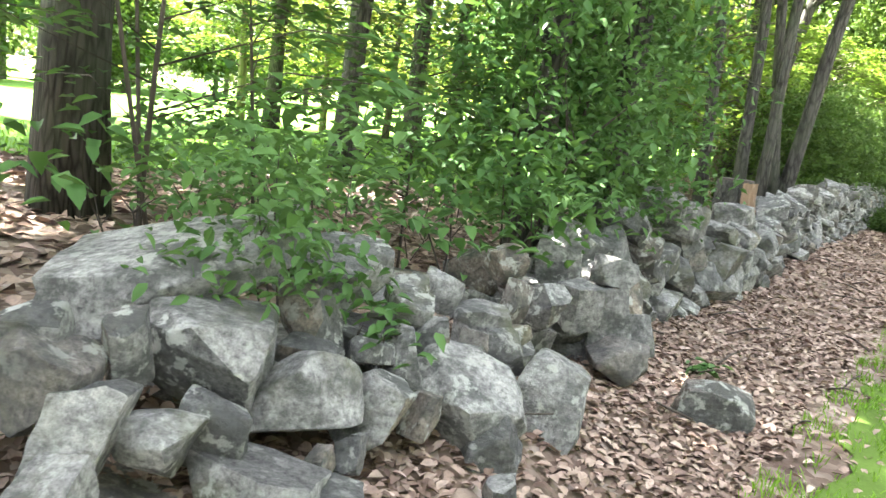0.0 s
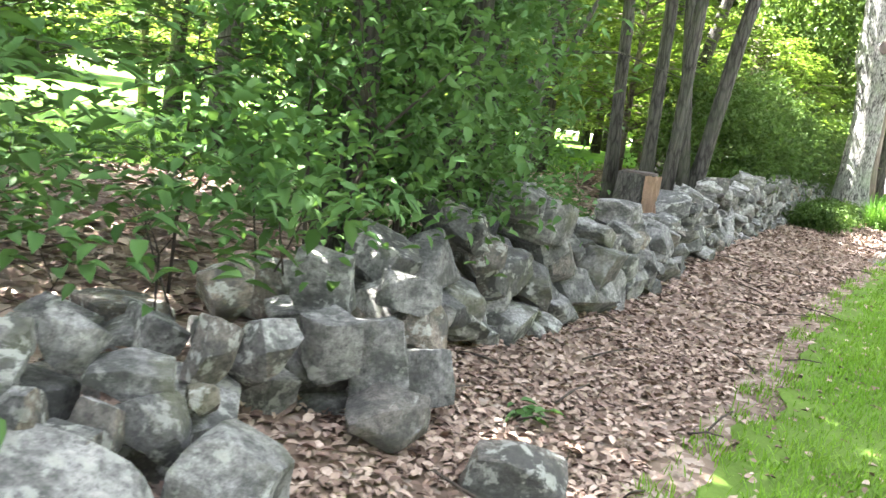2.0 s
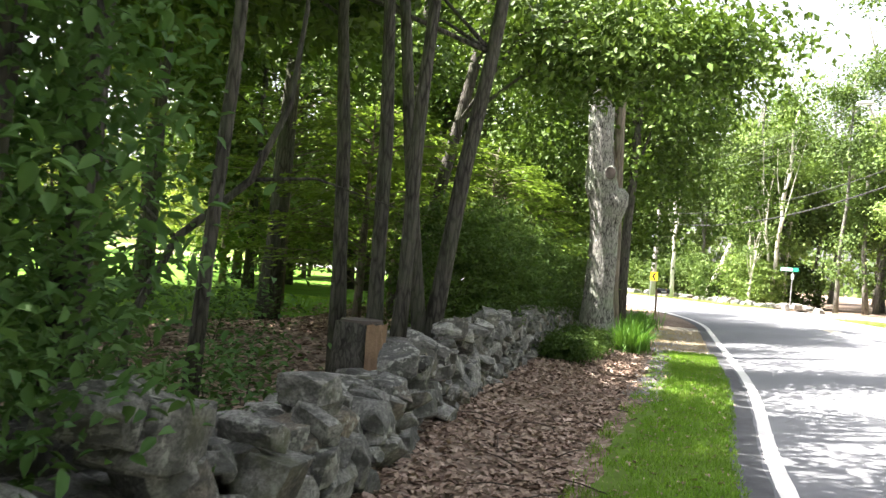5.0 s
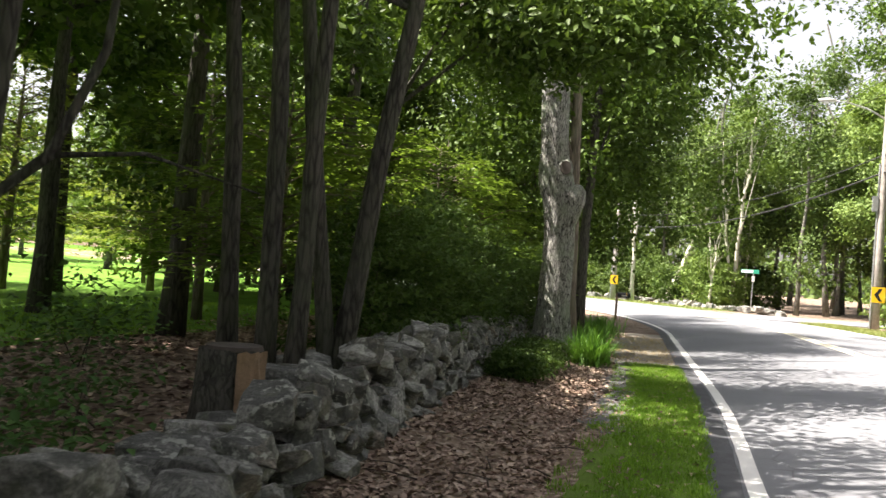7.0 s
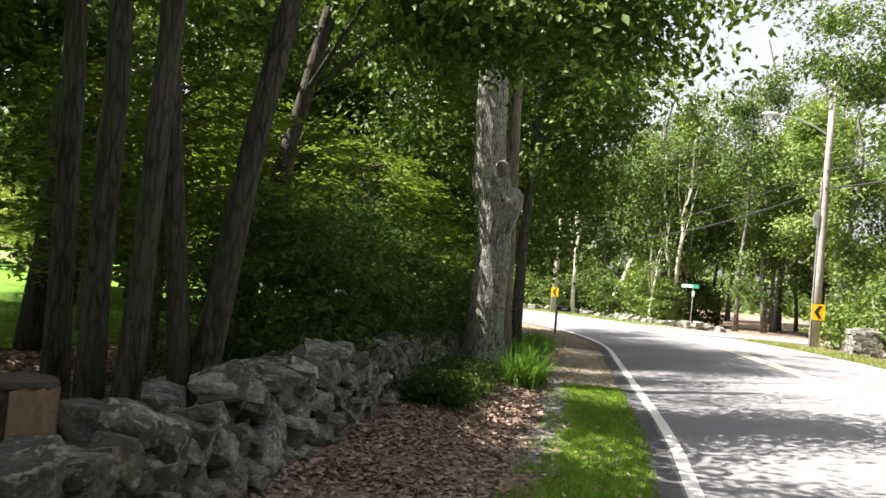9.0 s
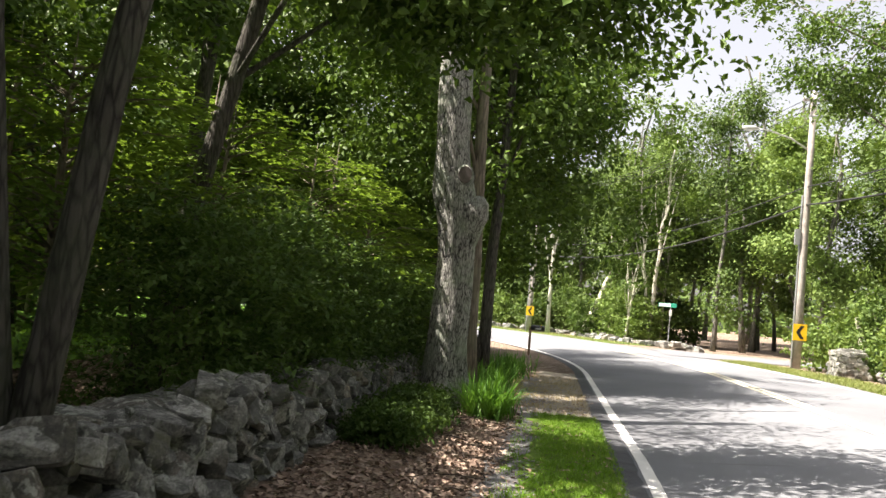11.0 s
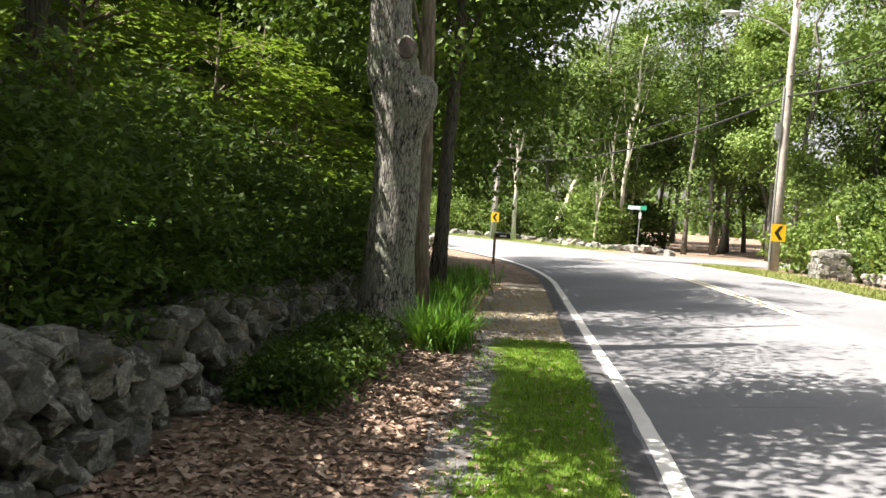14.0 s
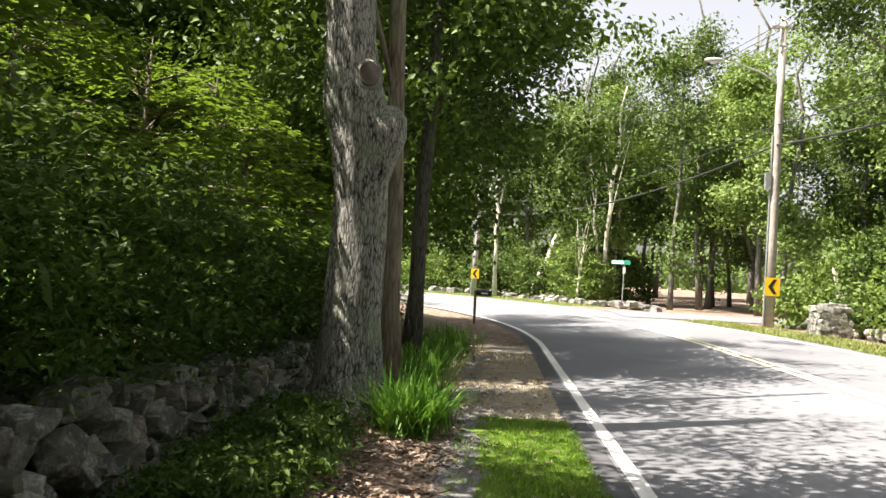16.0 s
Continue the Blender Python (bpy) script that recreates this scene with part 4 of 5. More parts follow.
for s, d, tall, w in ((16.6, -2.2, 2.1, 0.92), (18.0, -2.2, 2.2, 0.92), (19.4, -2.15, 2.2, 0.92), (20.8, -2.05, 2.1, 0.8), (22.6, -1.9, 1.9, 0.75), (24.3, -1.6, 1.8, 0.8), (26.2, -1.8, 2.0, 0.9), (28.6, -1.8, 2.0, 0.9)):
    shrub(s, d, tall, w, 420, 30, 0.075, LEAF_NEEDLE, FEATHER, "evergreen_shrub", 4, 0.6, False, 0.4, 0.12, 0.12, (0.0, 0.2), "evergreen shrubs", tiny=True)


def layered_tree(s, d, tall, wide, tiers, per, leaf, mat, label, group, over=0.0, thick=0.022, bark=BARK_DUN):
    """A small tree of flat drooping sprays, one tier above the other, with gaps between."""
    t = empty("understorey_tree", place(s, d, height(s, d)), label, "small tree", group)
    tb = Tubes()
    top = Vector((rng.normal() * 0.2, rng.normal() * 0.2, tall))
    tb.add([(0, 0, -0.1), top * 0.3, top * 0.65, top], [thick * tall, thick * 0.8 * tall, thick * 0.45 * tall, 0.004], 8, 0.1)
    places, ways = [], []
    for k in range(tiers):
        f = 0.22 + 0.78 * (k + rng.uniform(0, 1)) / tiers
        th = rng.uniform(0, 6.283)
        out = place(math.cos(th), math.sin(th), 0)
        ln = wide * (1.15 - 0.75 * f) * rng.uniform(0.7, 1.2) + 0.25
        foot = top * (f * 0.9)
        tip = foot + out * ln + place(0, over, 0.18 * ln)
        tb.add([foot, foot.lerp(tip, 0.5) + Vector((0, 0, 0.1 * ln)), tip], [thick * 0.9, thick * 0.55, thick * 0.2], 5)
        u = rng.uniform(0.3, 1.15, per)
        v = rng.normal(size=per) * 0.30 * ln * (1.25 - 0.7 * u)
        side = np.array([-out.y, out.x, 0])
        p = np.array(foot) + np.outer(u, np.array(tip - foot)) + np.outer(v, side)
        p[:, 2] += 0.3 * ln * u * (1 - u) - 0.35 * v * v / ln + rng.normal(size=per) * 0.035
        places.append(p)
        ways.append(np.outer(np.ones(per), np.array(out)) + np.outer(np.sign(v) * 0.7, side) + np.array([0, 0, -0.25]))
    leaves("crown", np.concatenate(places), leaf, mat, t, 0.84, 0.62, False, 0.15, aim=np.concatenate(ways))
    tb.ob("trunk", bark, t)
    return t


MAPLE = "layered green understorey maple behind the wall"
for s, d, tall, w in ((17.2, -3.6, 3.4, 1.5), (19.8, -3.4, 3.6, 1.6), (22.6, -2.9, 3.6, 1.5), (24.8, -2.4, 3.2, 1.4), (20.5, -6.5, 4.6, 2.0), (24.0, -5.4, 5.0, 2.2), (27.5, -4.0, 4.6, 2.0), (30.5, -6.5, 5.5, 2.4)):
    layered_tree(s, d, tall, w, 46, 95, 0.115, LEAF_MAPLE, MAPLE, "understorey", 0.1)
YOUNG = "young broad-leaved tree with drooping green sprays behind the wall"
for s, d, tall, w in ((4.7, -1.95, 2.3, 0.95), (5.7, -2.3, 2.2, 0.9), (3.6, -2.2, 2.2, 0.9), (6.3, -1.8, 1.5, 0.6)):
    layered_tree(s, d, tall, w, 20, 34, 0.088, LEAF_SHRUB, YOUNG, "young trees", 0.0, 0.006, TWIG)
GARDEN = "sunlit yellow-green layered garden tree on the lawn"
gr = random.Random(17)
for k in range(17):
    s = 17 + 2.1 * k + gr.uniform(-0.8, 0.8)
    layered_tree(s, -11.5 - gr.uniform(0, 4.5), gr.uniform(3.4, 6.0), gr.uniform(1.8, 2.6), 60, 90, 0.15, LEAF_GARDEN, GARDEN, "garden trees")
for s, d, tall, w in ((11.6, -4.2, 2.6, 0.9), (12.6, -7.6, 2.4, 1.2)):
    shrub(s, d, tall, w, 40, 12, 0.09, LEAF_SHRUB, SAPLING, "sapling", 3, 0.7, False, 0.55, 0.35, 0.2, group="saplings", category="sapling")
LOW = "low dark evergreen groundcover shrub at the wall foot"
for s, d, tall, w in ((18.3, -0.60, 0.34, 0.30), (19.0, -0.58, 0.34, 0.34), (19.8, -0.55, 0.38, 0.38), (20.6, -0.55, 0.36, 0.34)):
    shrub(s, d, tall, w, 130, 22, 0.07, LEAF_NEEDLE, LOW, "groundcover_shrub", 4, 0.4, False, 0.4, 0.1, 0.09)


def lily(s, d, tall, n, wide):
    t = empty("daylily_clump", place(s, d, height(s, d)), "arching strap-leaved daylily clump beside the old trunk", "daylily", "daylilies")
    b = rng.normal(size=(n, 3)) * np.array([wide, wide, 0.0])
    blades("leaves", b, tall, 0.02, LILY_BLADE, t, 0.75, 0.5)


lily(21.9, 0.16, 0.72, 420, 0.13)
lily(22.6, 0.22, 0.66, 300, 0.13)
lily(26.0, -0.15, 0.6, 260, 0.2)
lily(27.6, -0.1, 0.6, 260, 0.2)
lily(29.5, 0.0, 0.6, 260, 0.25)
lily(31.5, 0.0, 0.6, 260, 0.25)

# ---- woods beyond the road and the lawn ----
WOODS = "tall leafy woodland tree beyond the road"
wr = random.Random(3)
for k in range(64):
    a, q = wr.uniform(38, 112), wr.uniform(14, 30)
    s, d = road_at(a, q)
    if 45 < s < 55 and d > 8 and d < 20:
        continue
    h = wr.uniform(11, 18)
    tree(s, d, h, wr.uniform(0.12, 0.2), h * 0.55, (2.7, 2.7, h * 0.44), 130, 66, 0.5, 0.18, LEAF_WOODS if k % 4 else LEAF_PALE, BARK_GREY, WOODS, (wr.uniform(-1, 1), wr.uniform(-1, 1)), "far woods", limbs=6, sides=8, hollow=0.55, tiny=True, wide=0.8, gather=0.12, crook=0.2)
for k in range(34):
    s, d = (wr.uniform(20, 46), wr.uniform(14.5, 40)) if k < 20 else (wr.uniform(44, 64), wr.uniform(20, 34))
    h = wr.uniform(11, 17)
    tree(s, d, h, 0.16, h * 0.55, (2.7, 2.7, h * 0.44), 110, 58, 0.5, 0.19, LEAF_WOODS, BARK_GREY, WOODS, (wr.uniform(-1, 1), wr.uniform(-1, 1)), "far woods", limbs=5, sides=8, hollow=0.55, tiny=True, wide=0.8, gather=0.12, crook=0.2)
# out-of-view trees to the right and behind, added to cut sky light
for k in range(30):
    s, d = (-34 + 2.6 * k + wr.uniform(-0.8, 0.8), wr.uniform(12.5, 17)) if k < 22 else (-30 + 4 * (k - 22), wr.uniform(-6.5, -2.5))
    h = wr.uniform(13, 17)
    tree(s, d, h, 0.2, h * 0.52, (3.6, 3.6, h * 0.46), 110, 26, 0.6, 0.45, LEAF_WOODS, BARK_GREY, "unseen full-crowned woodland tree added to block sky light", (0, 0), "far woods", limbs=5, sides=8, hollow=0.3, tiny=True, wide=0.9, gather=0.14, crook=0.2)
for k in range(22):
    s, d = road_at(48 + 2.9 * k, wr.uniform(24, 33))
    h = wr.uniform(17, 21)
    tree(s, d, h, 0.2, h * 0.6, (3.4, 3.4, h * 0.38), 120, 60, 0.6, 0.26, LEAF_PALE if k % 3 == 0 else LEAF_WOODS, BARK_GREY, WOODS, (wr.uniform(-1, 1), wr.uniform(-1, 1)), "far woods", limbs=5, sides=8, hollow=0.4, tiny=True, wide=0.8, gather=0.14, crook=0.2)
for s, d in ((57.5, 19.5), (60.5, 22.0), (63.5, 21.0), (56.5, 25.5), (66.5, 26.0)):
    h = wr.uniform(13, 17)
    tree(s, d, h, 0.18, h * 0.5, (3.2, 3.2, h * 0.46), 130, 62, 0.55, 0.22, LEAF_WOODS, BARK_GREY, WOODS, (wr.uniform(-1, 1), wr.uniform(-1, 1)), "far woods", limbs=5, sides=8, hollow=0.4, tiny=True, wide=0.8, gather=0.14, crook=0.2)
EDGE = "bushy green undergrowth at the woodland edge"
for k in range(60):
    a, q = wr.uniform(36, 112), wr.uniform(12.3, 16)
    s, d = road_at(a, q)
    if 45.5 < s < 54.5 and d > 8:
        continue
    if abs(s - 59) < 4 and abs(d - 7.5) < 4.5:
        continue
    shrub(s, d, wr.uniform(1.4, 3.6), wr.uniform(0.9, 1.5), 110, 26, 0.16, LEAF_WOODS if k % 3 else LEAF_PALE, EDGE, "edge_bush", 4, 0.35, False, 0.8, 0.08, 0.25, group="edge bushes", category="bush", tiny=True)
THICKET = "tall dense thicket shading the woodland floor"
for k in range(46):
    if k < 36:
        s, d = road_at(wr.uniform(36, 112), wr.uniform(17, 21))
        if 45.5 < s < 54.5 and d > 8 and d < 24:
            continue
    else:
        s, d = wr.uniform(43, 58), wr.uniform(23, 28)
    shrub(s, d, wr.uniform(3, 5.5), wr.uniform(1.4, 2.0), 110, 44, 0.2, LEAF_WOODS, THICKET, "thicket", 3, 0.35, False, 0.8, 0.04, 0.4, group="thickets", category="bush", tiny=True)
BIRCH = "pale slender bare-limbed tree at the woodland edge"
for s, d, h, r, lean in ((63.0, 7.0, 13, 0.15, (0.4, 0.9)), (63.4, 7.1, 11, 0.10, (0.2, -1.2)), (66.0, 8.2, 10, 0.11, (0.2, 0.2)), (67.5, 3.2, 9, 0.28, (0.5, 3.2)), (67.6, 0.9, 10, 0.16, (0.3, -0.2)), (62.5, 5.6, 5, 0.10, (0.2, 0.5))):
    tree(s, d, h, r, h * 0.8, (1.2, 1.2, 1.4), 14, 26, 0.4, 0.24, LEAF_WOODS, BIRCH_BARK, BIRCH, lean, "pale trees", limbs=12, sides=10, crook=0.16)
for k in range(44):
    s, d = wr.uniform(-20, 66), wr.uniform(-46, -24)
    h = wr.uniform(7, 14)
    tree(s, d, h, 0.16, h * 0.48, (3.0, 3.0, h * 0.46), 100, 46, 0.6, 0.25, LEAF_PALE if k % 2 else LEAF_WOODS, BARK_GREY, "sunlit leafy tree at the back of the lawn", (0, 0), "lawn trees", limbs=4, sides=8, hollow=0.4, tiny=True, wide=0.8)
for k in range(24):
    s, d = wr.uniform(25, 62), wr.uniform(-17, -4)
    if road_q(s, d) > -4.0:
        continue
    h = wr.uniform(8, 14)
    tree(s, d, h, 0.15, h * 0.5, (2.8, 2.8, h * 0.45), 120, 46, 0.5, 0.22, LEAF_CANOPY, BARK, OAK, (0, 0), "wall trees", limbs=5, sides=8, hollow=0.35, tiny=True, wide=0.8)
ring = []
for k in range(70000):
    th, r = wr.uniform(0, 6.283), wr.uniform(95, 150)
    z = wr.uniform(0, 1) ** 1.2 * (15 + 5 * noise.noise(Vector((math.cos(th) * 6, math.sin(th) * 6, 0))))
    p = place(35 + r * math.cos(th), r * math.sin(th), z)
    ring.append((p.x, p.y, p.z))
tagged(leaves("distant_woods", np.array(ring), 1.3, LEAF_WOODS, None, 0.2, 0.8, tiny=True), "continuous green woodland in the distance", "woods", kind="stuff")

# ---- roadside things ----


def tilt_to(p0, p1):
    a, b = Vector(p0), Vector(p1)
    return Matrix.Translation((a + b) / 2) @ (b - a).to_track_quat("Z", "Y").to_matrix().to_4x4()


def bar(p0, p1, r0, r1=None, sides=10):
    return rod(r0, r1 or r0, (Vector(p1) - Vector(p0)).length, sides=sides, m=tilt_to(p0, p1))


def chevron_sign(parent, at, facing, w, h):
    """A yellow plate with a black arrowhead, facing the walker; at: the plate's middle in the parent's space."""
    m = Matrix.Translation(at) @ Matrix.Rotation(facing, 4, "Z")
    bm = box(w, 0.006, h, (0, 0, 0), 0.002)
    bmesh.ops.transform(bm, verts=bm.verts[:], matrix=m)
    plate = part("sign_plate", bm, SIGN_YELLOW, parent, "yellow sign plate with a black chevron")
    bm = bmesh.new()
    a, b = w * 0.30, h * 0.40
    outline = [(a, b), (a * 0.15, b), (-a, 0), (a * 0.15, -b), (a, -b), (-a * 0.0, 0)]
    vs = [bm.verts.new(m @ Vector((x, -0.0075, z))) for x, z in outline]
    bm.faces.new((vs[0], vs[1], vs[2], vs[5]))
    bm.faces.new((vs[5], vs[2], vs[3], vs[4]))
    ext = bmesh.ops.extrude_face_region(bm, geom=bm.faces[:])
    bmesh.ops.translate(bm, verts=[v for v in ext["geom"] if isinstance(v, bmesh.types.BMVert)], vec=m.to_3x3() @ Vector((0, 0.003, 0)))
    part("chevron", bm, SIGN_BLACK, plate, "black chevron pointing to the bend")


TURN = HEAD - math.pi / 2     # x to the right of the walker, y ahead


def utility_pole(s, d, tall, full):
    z0 = height(s, d)
    t = empty("utility_pole", place(s, d, z0), "weathered silver-grey wooden utility pole with chevron sign", "utility pole", "utility poles", TURN)
    tb = Tubes()
    tb.add([(0, 0, -0.2), (0.01, 0, tall * 0.3), (0.06, 0, tall * 0.7), (0.10, 0, tall)], [0.17, 0.155, 0.13, 0.105], 16, 0.05)
    tb.ob("pole_shaft", POLE_WOOD, t)
    part("conduit", bar((-0.2, -0.05, 0.0), (-0.13, -0.03, tall * 0.62), 0.035), STEEL, t, "grey conduit pipe")
    part("meter_box", box(0.2, 0.16, 0.6, (-0.24, -0.05, tall * 0.47), 0.015), STEEL, t, "grey metal box")
    part("crossarm", box(0.9, 0.09, 0.11, (0.1, -0.12, tall - 0.35), 0.01), POLE_WOOD, t)
    for x in (-0.28, 0.1, 0.48):
        part("insulator", rod(0.045, 0.03, 0.14, (x, -0.12, tall - 0.3)), SIGN_WHITE, t, "pale porcelain insulator")
    part("bracket", box(0.3, 0.06, 0.06, (0.05, -0.13, tall - 1.0), 0.008), STEEL, t)
    if full:
        tb = Tubes()
        tb.add([(-0.05, 0, tall - 2.25), (-0.7, -0.1, tall - 1.9), (-1.5, -0.25, tall - 1.68), (-2.0, -0.3, tall - 1.62)], [0.035, 0.033, 0.03, 0.028], 8)
        tb.ob("lamp_arm", LAMP_METAL, t)
        bm = bmesh.new()
        bmesh.ops.create_uvsphere(bm, u_segments=14, v_segments=8, radius=1, matrix=Matrix.Translation((-2.28, -0.34, tall - 1.63)) @ Matrix.Diagonal((0.36, 0.15, 0.085, 1)))
        head_ = part("lamp_head", bm, LAMP_METAL, t, "pale cobra-head street lamp", True)
        part("lens", rod(0.11, 0.09, 0.05, (-2.32, -0.34, tall - 1.74)), SIGN_WHITE, head_, "milky lamp lens")
    chevron_sign(t, (0.02, -0.19, 1.42), 0.0, 0.50, 0.62)
    return z0


P1 = (43.3, 10.3)
P2 = (67.3, -0.4)
pole_top = utility_pole(*P1, 10.7, True)
utility_pole(*P2, 9.5, False)
utility_pole(4.0, 11.5, 10.7, False)


def cable(p0, p1, sag, r, label):
    tb = Tubes()
    a, b = Vector(p0), Vector(p1)
    n = 22
    tb.add([a.lerp(b, i / n) - Vector((0, 0, sag * 4 * (i / n) * (1 - i / n))) for i in range(n + 1)], [r] * (n + 1), 6)
    tagged(tb.ob("cable", WIRE), label, "cable", "overhead cables")


for z, off, sag, r in ((10.65, -0.28, 0.7, 0.012), (10.65, 0.1, 0.7, 0.012), (10.65, 0.48, 0.7, 0.012), (9.8, 0.0, 0.8, 0.012), (7.3, 0.0, 0.9, 0.02), (6.6, 0.0, 1.0, 0.032)):
    a, b, c = place(P1[0], P1[1] + off, z), place(P2[0], P2[1] + off, z - 0.9), place(4.0, 11.5 + off, z)
    cable(a, b, sag, r, "black overhead cable strung between utility poles")
    cable(a, c, sag, r, "black overhead cable strung between utility poles")


def street_sign(s, d):
    t = empty("street_sign", place(s, d, height(s, d)), "green and white street name sign on a steel post", "street sign", "", TURN)
    part("post", bar((0, 0, -0.1), (0.05, 0, 2.32), 0.032), STEEL, t)
    bm = box(1.05, 0.02, 0.24, (-0.15, 0, 2.44), 0.004)
    bmesh.ops.transform(bm, verts=bm.verts[:], matrix=Matrix.Rotation(-0.3, 4, "Z"))
    plate = part("name_plate", bm, SIGN_GREEN, t, "green name plate")
    bm = box(0.66, 0.012, 0.17, (-0.30, -0.014, 2.44))
    bmesh.ops.transform(bm, verts=bm.verts[:], matrix=Matrix.Rotation(-0.3, 4, "Z"))
    part("white_panel", bm, SIGN_WHITE, plate, "white lettering panel too far to read")
    part("second_plate", box(0.16, 0.012, 0.34, (0.04, -0.05, 2.0), 0.003), SIGN_WHITE, t, "small pale plate")


street_sign(60.5, 7.9)


def mailbox(s, d):
    t = empty("mailbox", place(s, d, height(s, d)), "black mailbox on a brown wooden post", "mailbox", "", TURN)
    part("post", box(0.09, 0.09, 1.15, (-0.05, 0, 0.5), 0.008), POST_WOOD, t)
    part("shelf_board", box(0.5, 0.2, 0.025, (0.2, 0, 0.9), 0.004), POST_WOOD, t)
    bm = bmesh.new()
    bmesh.ops.create_cone(bm, cap_ends=True, segments=20, radius1=0.1, radius2=0.1, depth=0.5, matrix=Matrix.Translation((0.22, 0, 1.02)) @ Matrix.Rotation(radians(90), 4, "Y"))
    for v in bm.verts:
        v.co.z = max(v.co.z, 0.915)
        if v.co.z < 1.0:
            v.co.y = 0.1 if v.co.y > 0.02 else (-0.1 if v.co.y < -0.02 else v.co.y)
    body = part("box_body", bm, BLACK_METAL, t)
    part("flap", rod(0.095, 0.095, 0.012, m=Matrix.Translation((0.476, 0, 1.02)) @ Matrix.Rotation(radians(90), 4, "Y")), BLACK_METAL, body)
    part("number_bars", box(0.22, 0.004, 0.05, (0.24, -0.103, 1.0)), SIGN_WHITE, body, "pale house number too small to read")
    part("flag", box(0.012, 0.02, 0.14, (0.33, -0.11, 1.1), 0.002), SIGN_YELLOW, body)


mailbox(41.3, 0.35)


def stone_pillar(s, d):
    t = empty("stone_pillar", place(s, d, height(s, d)), "square mortared fieldstone gate pillar", "stone pillar", "", TURN)
    r = random.Random(21)
    part("core", box(0.85, 0.85, 0.92, (0, 0, 0.44), 0.03), MORTAR, t, "grey mortar core")
    for row in range(5):
        z = 0.09 + row * 0.18
        for face in range(4):
            x = -0.42
            while x < 0.36:
                w = r.uniform(0.16, 0.34)
                ob = new("stone", RUBBLE[r.randrange(len(RUBBLE))])
                ob.parent = t
                m = Matrix.Rotation(face * math.pi / 2, 4, "Z") @ Matrix.Translation((min(x + w / 2, 0.36), -0.42, z + r.uniform(-0.02, 0.02)))
                ob.matrix_local = m @ Matrix.Rotation(r.uniform(-0.2, 0.2), 4, "Y") @ Matrix.Diagonal((w * 1.05, 0.16, 0.19, 1))
                x += w
    for k in range(5):
        ob = new("cap_stone", ROCKS[k])
        ob.parent = t
        ob.matrix_local = Matrix.Translation((r.uniform(-0.25, 0.25), r.uniform(-0.25, 0.25), 0.92)) @ Matrix.Diagonal((0.5, 0.5, 0.14, 1))


stone_pillar(39.6, 10.9)
pile = empty("low_stone_wall", place(38, 11.8, height(38, 11.8)), "low tumbled fieldstone wall beyond the pillar", "stone wall")
ph = Heap()
pr = random.Random(5)
for k in range(150):
    s, d = pr.uniform(28, 40.4), 0
    d = 11.9 + 0.12 * (39 - s) * 0.2 + pr.uniform(-0.4, 0.4)
    ph.add(RUBBLE[k % len(RUBBLE)], pile.matrix_world.inverted() @ Matrix.Translation(place(s, d, height(s, d) + pr.uniform(0.0, 0.32))) @ Matrix.Rotation(pr.uniform(0, 6), 4, "Z") @ Matrix.Diagonal((pr.uniform(0.25, 0.55), pr.uniform(0.25, 0.45), pr.uniform(0.18, 0.34), 1)))
tagged(mesh_ob("stones", ph.v, ph.f, STONE, pile), kind="stuff")
bank = empty("stone_bank", place(62, 9.5, height(62, 9.5)), "low scattered pale stones along the woodland edge", "stone wall")
bh = Heap()
for k in range(170):
    a = pr.uniform(50, 85)
    s, d = road_at(a, 12.2 + pr.uniform(-0.5, 0.5))
    if 45.5 < s < 54.5:
        continue
    bh.add(RUBBLE[k % len(RUBBLE)], bank.matrix_world.inverted() @ Matrix.Translation(place(s, d, height(s, d) + pr.uniform(0.0, 0.25))) @ Matrix.Rotation(pr.uniform(0, 6), 4, "Z") @ Matrix.Diagonal((pr.uniform(0.3, 0.7), pr.uniform(0.3, 0.5), pr.uniform(0.2, 0.4), 1)))
tagged(mesh_ob("stones", bh.v, bh.f, STONE, bank), kind="stuff")
tree(42.3, 12.6, 2.3, 0.2, 3, (1, 1, 1), 0, 1, 0.3, 0.2, LEAF_WOODS, BIRCH_BARK, "broken pale dead tree snag near the pillar", (0.2, -0.5), limbs=5, name="dead_snag", category="dead tree")

boulder_at = place(54.0, -3.3, height(54.0, -3.3))
roadside = tagged(new("roadside_boulder", ROCKS[5]), "dark weathered boulder beside the road bend", "boulder")
roadside.matrix_world = Matrix.Translation(boulder_at + Vector((0, 0, 0.3))) @ Matrix.Rotation(0.6, 4, "Z") @ Matrix.Diagonal((0.95, 0.8, 0.85, 1))

# ---- loose cover on the ground ----


def verge_share(s, d):
    q = d - shift(s)
    edge = 0.62 + 0.16 * noise.noise(Vector((s * 1.1, 0, 3)))
    if q > edge:
        return 0.06 if q < 1.8 else 0.01
    return 0.35 + 0.9 * max(0, noise.noise(Vector((s * 1.4, d * 1.4, 1))) + 0.5) if s < 24 else 0.25


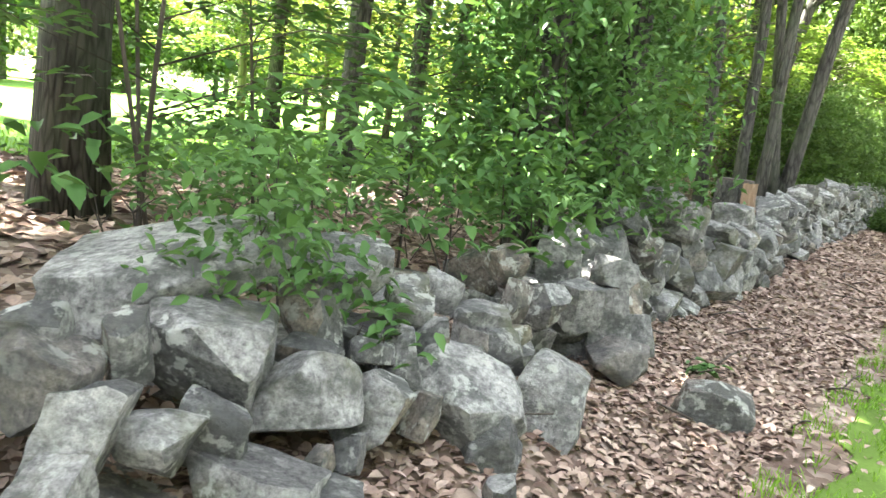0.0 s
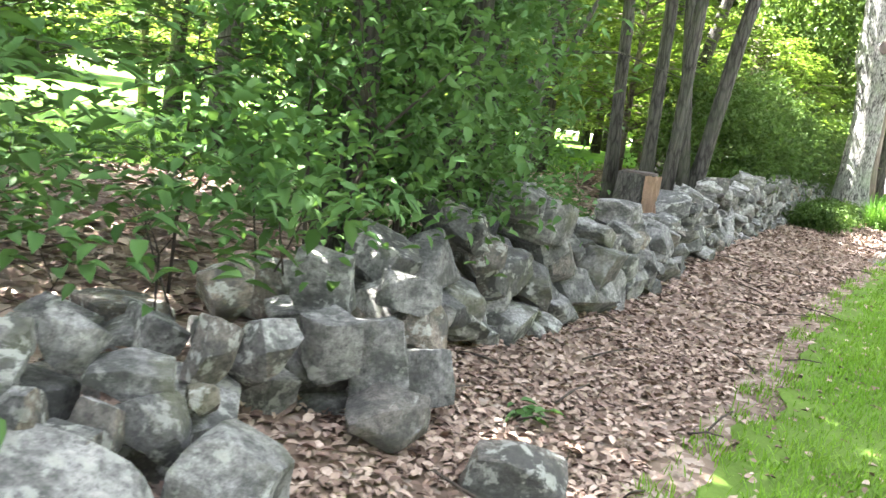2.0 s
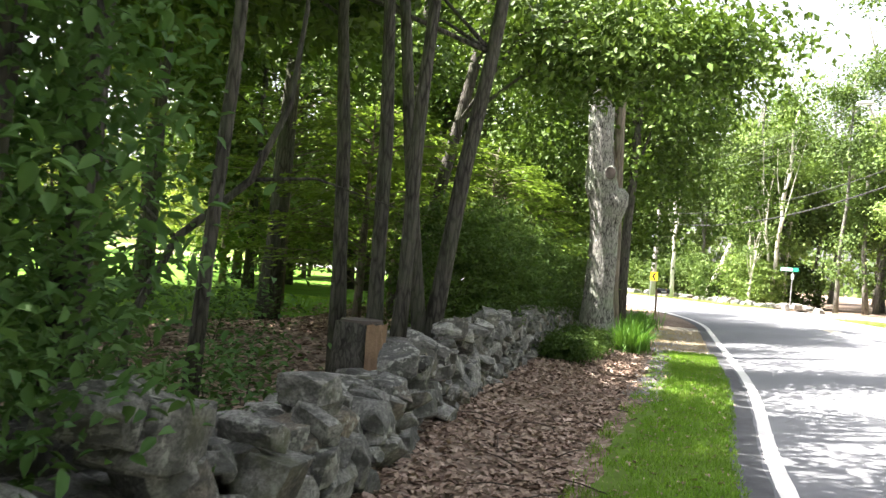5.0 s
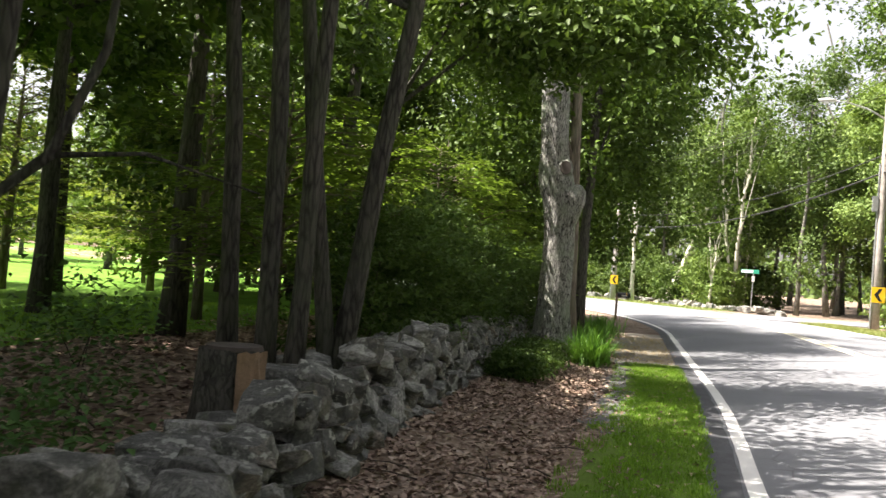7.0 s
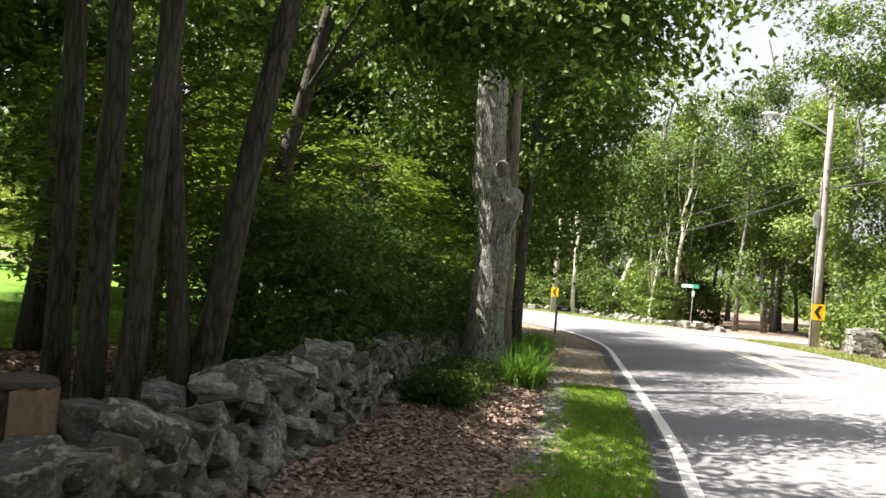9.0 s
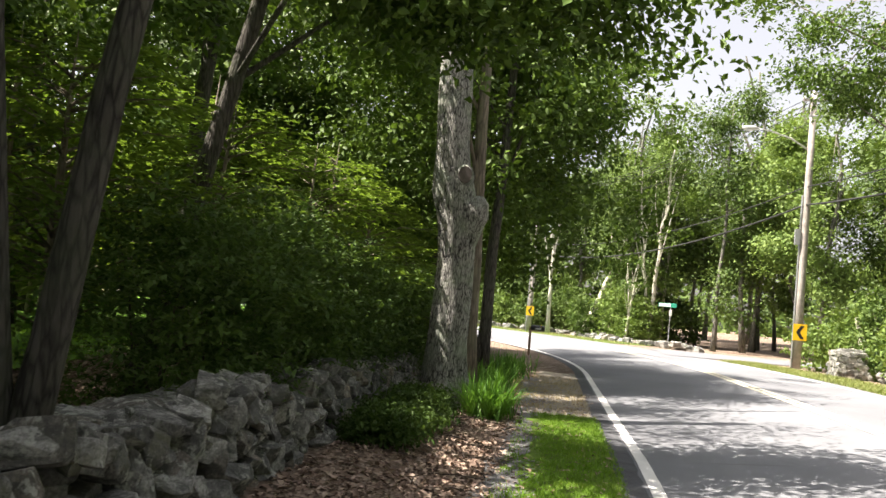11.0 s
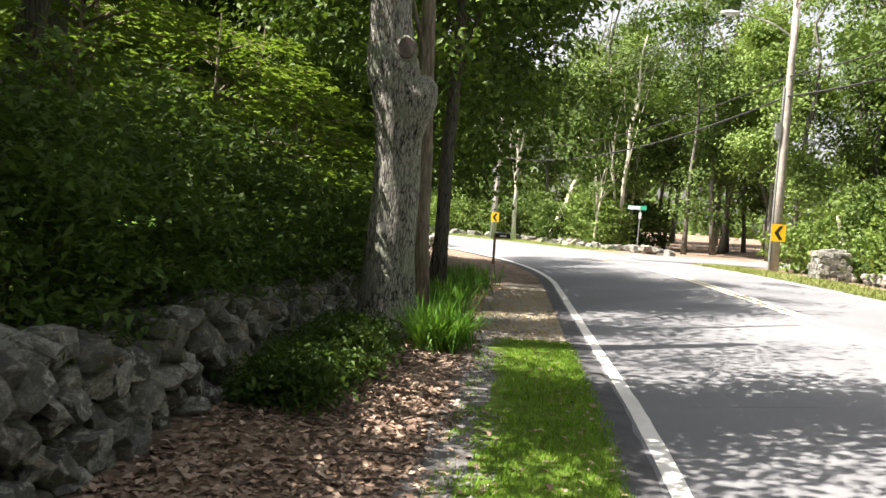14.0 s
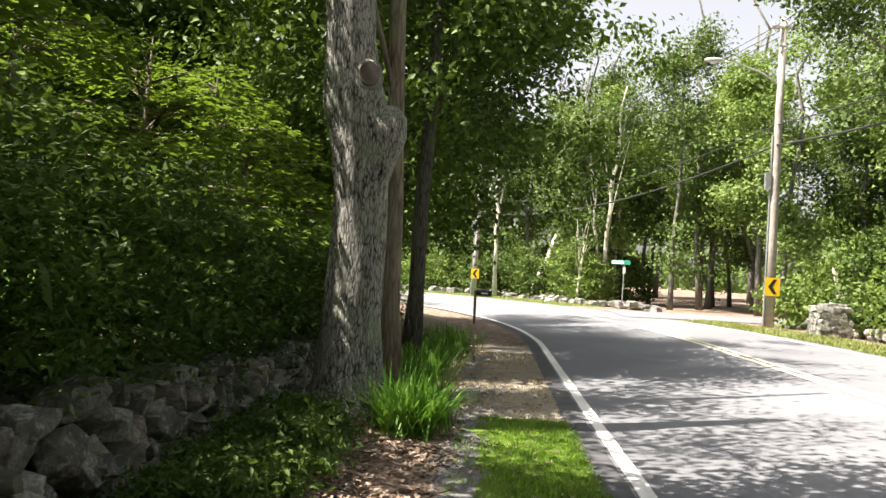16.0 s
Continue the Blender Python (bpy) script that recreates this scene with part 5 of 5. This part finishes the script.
v = scatter(46000, 2.2, 9, -0.95, 2.1, 0.012, verge_share)
tagged(leaves("fallen_leaves", v, 0.047, DEAD_LEAF, None, 0.72, 0.62, True), "dry brown fallen oak leaves on the verge", "fallen leaves", kind="stuff")
v = scatter(52000, 9, 27, -0.95, 2.1, 0.012, verge_share)
tagged(leaves("fallen_leaves", v, 0.062, DEAD_LEAF, None, 0.72, 0.62), "dry brown fallen leaves along the wall foot", "fallen leaves", kind="stuff")
v = scatter(22000, 1, 24, -6.3, -1.3, 0.012)
tagged(leaves("fallen_leaves", v, 0.10, DEAD_LEAF, None, 0.80, 0.62), "dry brown fallen leaves on the woodland floor", "fallen leaves", kind="stuff")


def grass_share(s, d):
    q = d - shift(s)
    lo = 0.96 + 0.14 * noise.noise(Vector((s * 1.6, 0, 7))) + 0.08 * noise.noise(Vector((s * 6, 0, 7))) + (0.12 if s < 11 else 0.0) * noise.noise(Vector((s * 4, 0, 8)))
    return 1.0 if lo < q < 1.80 + 0.05 * noise.noise(Vector((s * 5, 3, 7))) else ((0.10 + 0.5 * (noise.noise(Vector((s * 2.6, d * 2.6, 5))) > 0.12)) if 0.62 < q <= lo else 0.0)


v = scatter(95000, 2.0, 23.2, 0.3, 1.9, 0.0, grass_share)
tagged(blades("grass_blades", v, 0.065, 0.006, GRASS_BLADE, None, 0.8, 0.4), "short bright green verge grass", "grass", kind="stuff")
fv = [place(*road_at(a, q), ground_z(*road_at(a, q)) + 0.01) for a, q in zip(rng.uniform(18, 44, 16000), rng.uniform(9.15, 10.7, 16000))]
fv += [place(*road_at(a, q), ground_z(*road_at(a, q)) + 0.01) for a, q in zip(rng.uniform(54.5, 95, 12000), rng.uniform(9.15, 12.0, 12000))]
tagged(blades("verge_tufts", np.array([tuple(p) for p in fv]), 0.13, 0.02, DRY_BLADE, None, 0.8, 0.4), "rough sunlit grass along the far road edge", "grass", kind="stuff")
v = scatter(11000, 23.2, 31, 0.2, 1.75, 0.0, lambda s, d: 0.3 + 0.8 * max(0, noise.noise(Vector((s * 1.5, d * 2, 3)))))
tagged(blades("straw_tufts", v, 0.08, 0.006, STRAW, None, 1.0, 0.4), "straw-coloured dry grass on the shoulder", "grass", kind="stuff")
v = scatter(14000, 4, 26, -10.5, -5.3, 0.03)
tagged(blades("lawn_blades", v, 0.07, 0.012, GRASS_BLADE, None, 0.8, 0.4), "short green lawn grass", "grass", kind="stuff")


def pebbles(name, at, size):
    n = len(at)
    o = np.array([(1, 0, 0), (-1, 0, 0), (0, 1, 0), (0, -1, 0), (0, 0, 1), (0, 0, -1)], float)
    sc = size * rng.uniform(0.4, 1.3, (n, 1, 1)) * rng.uniform(0.6, 1.2, (n, 6, 1))
    p = at[:, None] + o[None] * sc * np.array([1, 1, 0.6]) + rng.normal(size=(n, 6, 3)) * size * 0.2
    tri = np.array([(0, 2, 4), (2, 1, 4), (1, 3, 4), (3, 0, 4), (2, 0, 5), (1, 2, 5), (3, 1, 5), (0, 3, 5)])
    f = (tri[None] + (np.arange(n) * 6)[:, None, None]).reshape(-1, 3)
    return raw_mesh(name, p.reshape(-1, 3), f, PEBBLE)


v = scatter(14000, 15.5, 30, 0.25, 1.0, 0.008, lambda s, d: math.exp(-((d - 0.74) / 0.2) ** 2) * (0.6 if s < 22 else 0.9))
tagged(pebbles("gravel_stones", v, 0.016), "loose grey gravel stones", "gravel", kind="stuff")
v = scatter(5000, 22.5, 28, 0.2, 1.75, 0.008, lambda s, d: 0.8 * math.exp(-((s - 24.2) / 1.2) ** 2))
tagged(pebbles("gravel_stones", v, 0.016), "loose pale gravel on the shoulder", "gravel", kind="stuff")
sticks = Tubes()
for k in range(60):
    s, d = wr.uniform(4, 22), wr.uniform(-0.7, 0.6)
    th, ln = wr.uniform(0, 3.14), wr.uniform(0.12, 0.5)
    p = place(s, d, height(s, d) + 0.035)
    w = Vector((math.cos(th), math.sin(th), 0.03)) * ln
    sticks.add([p, p + w * 0.5 + Vector((0, 0, 0.015)), p + w], [0.006, 0.005, 0.003], 5)
tagged(sticks.ob("fallen_twigs", TWIG), "thin brown fallen twigs in the leaves", "twigs", kind="stuff")
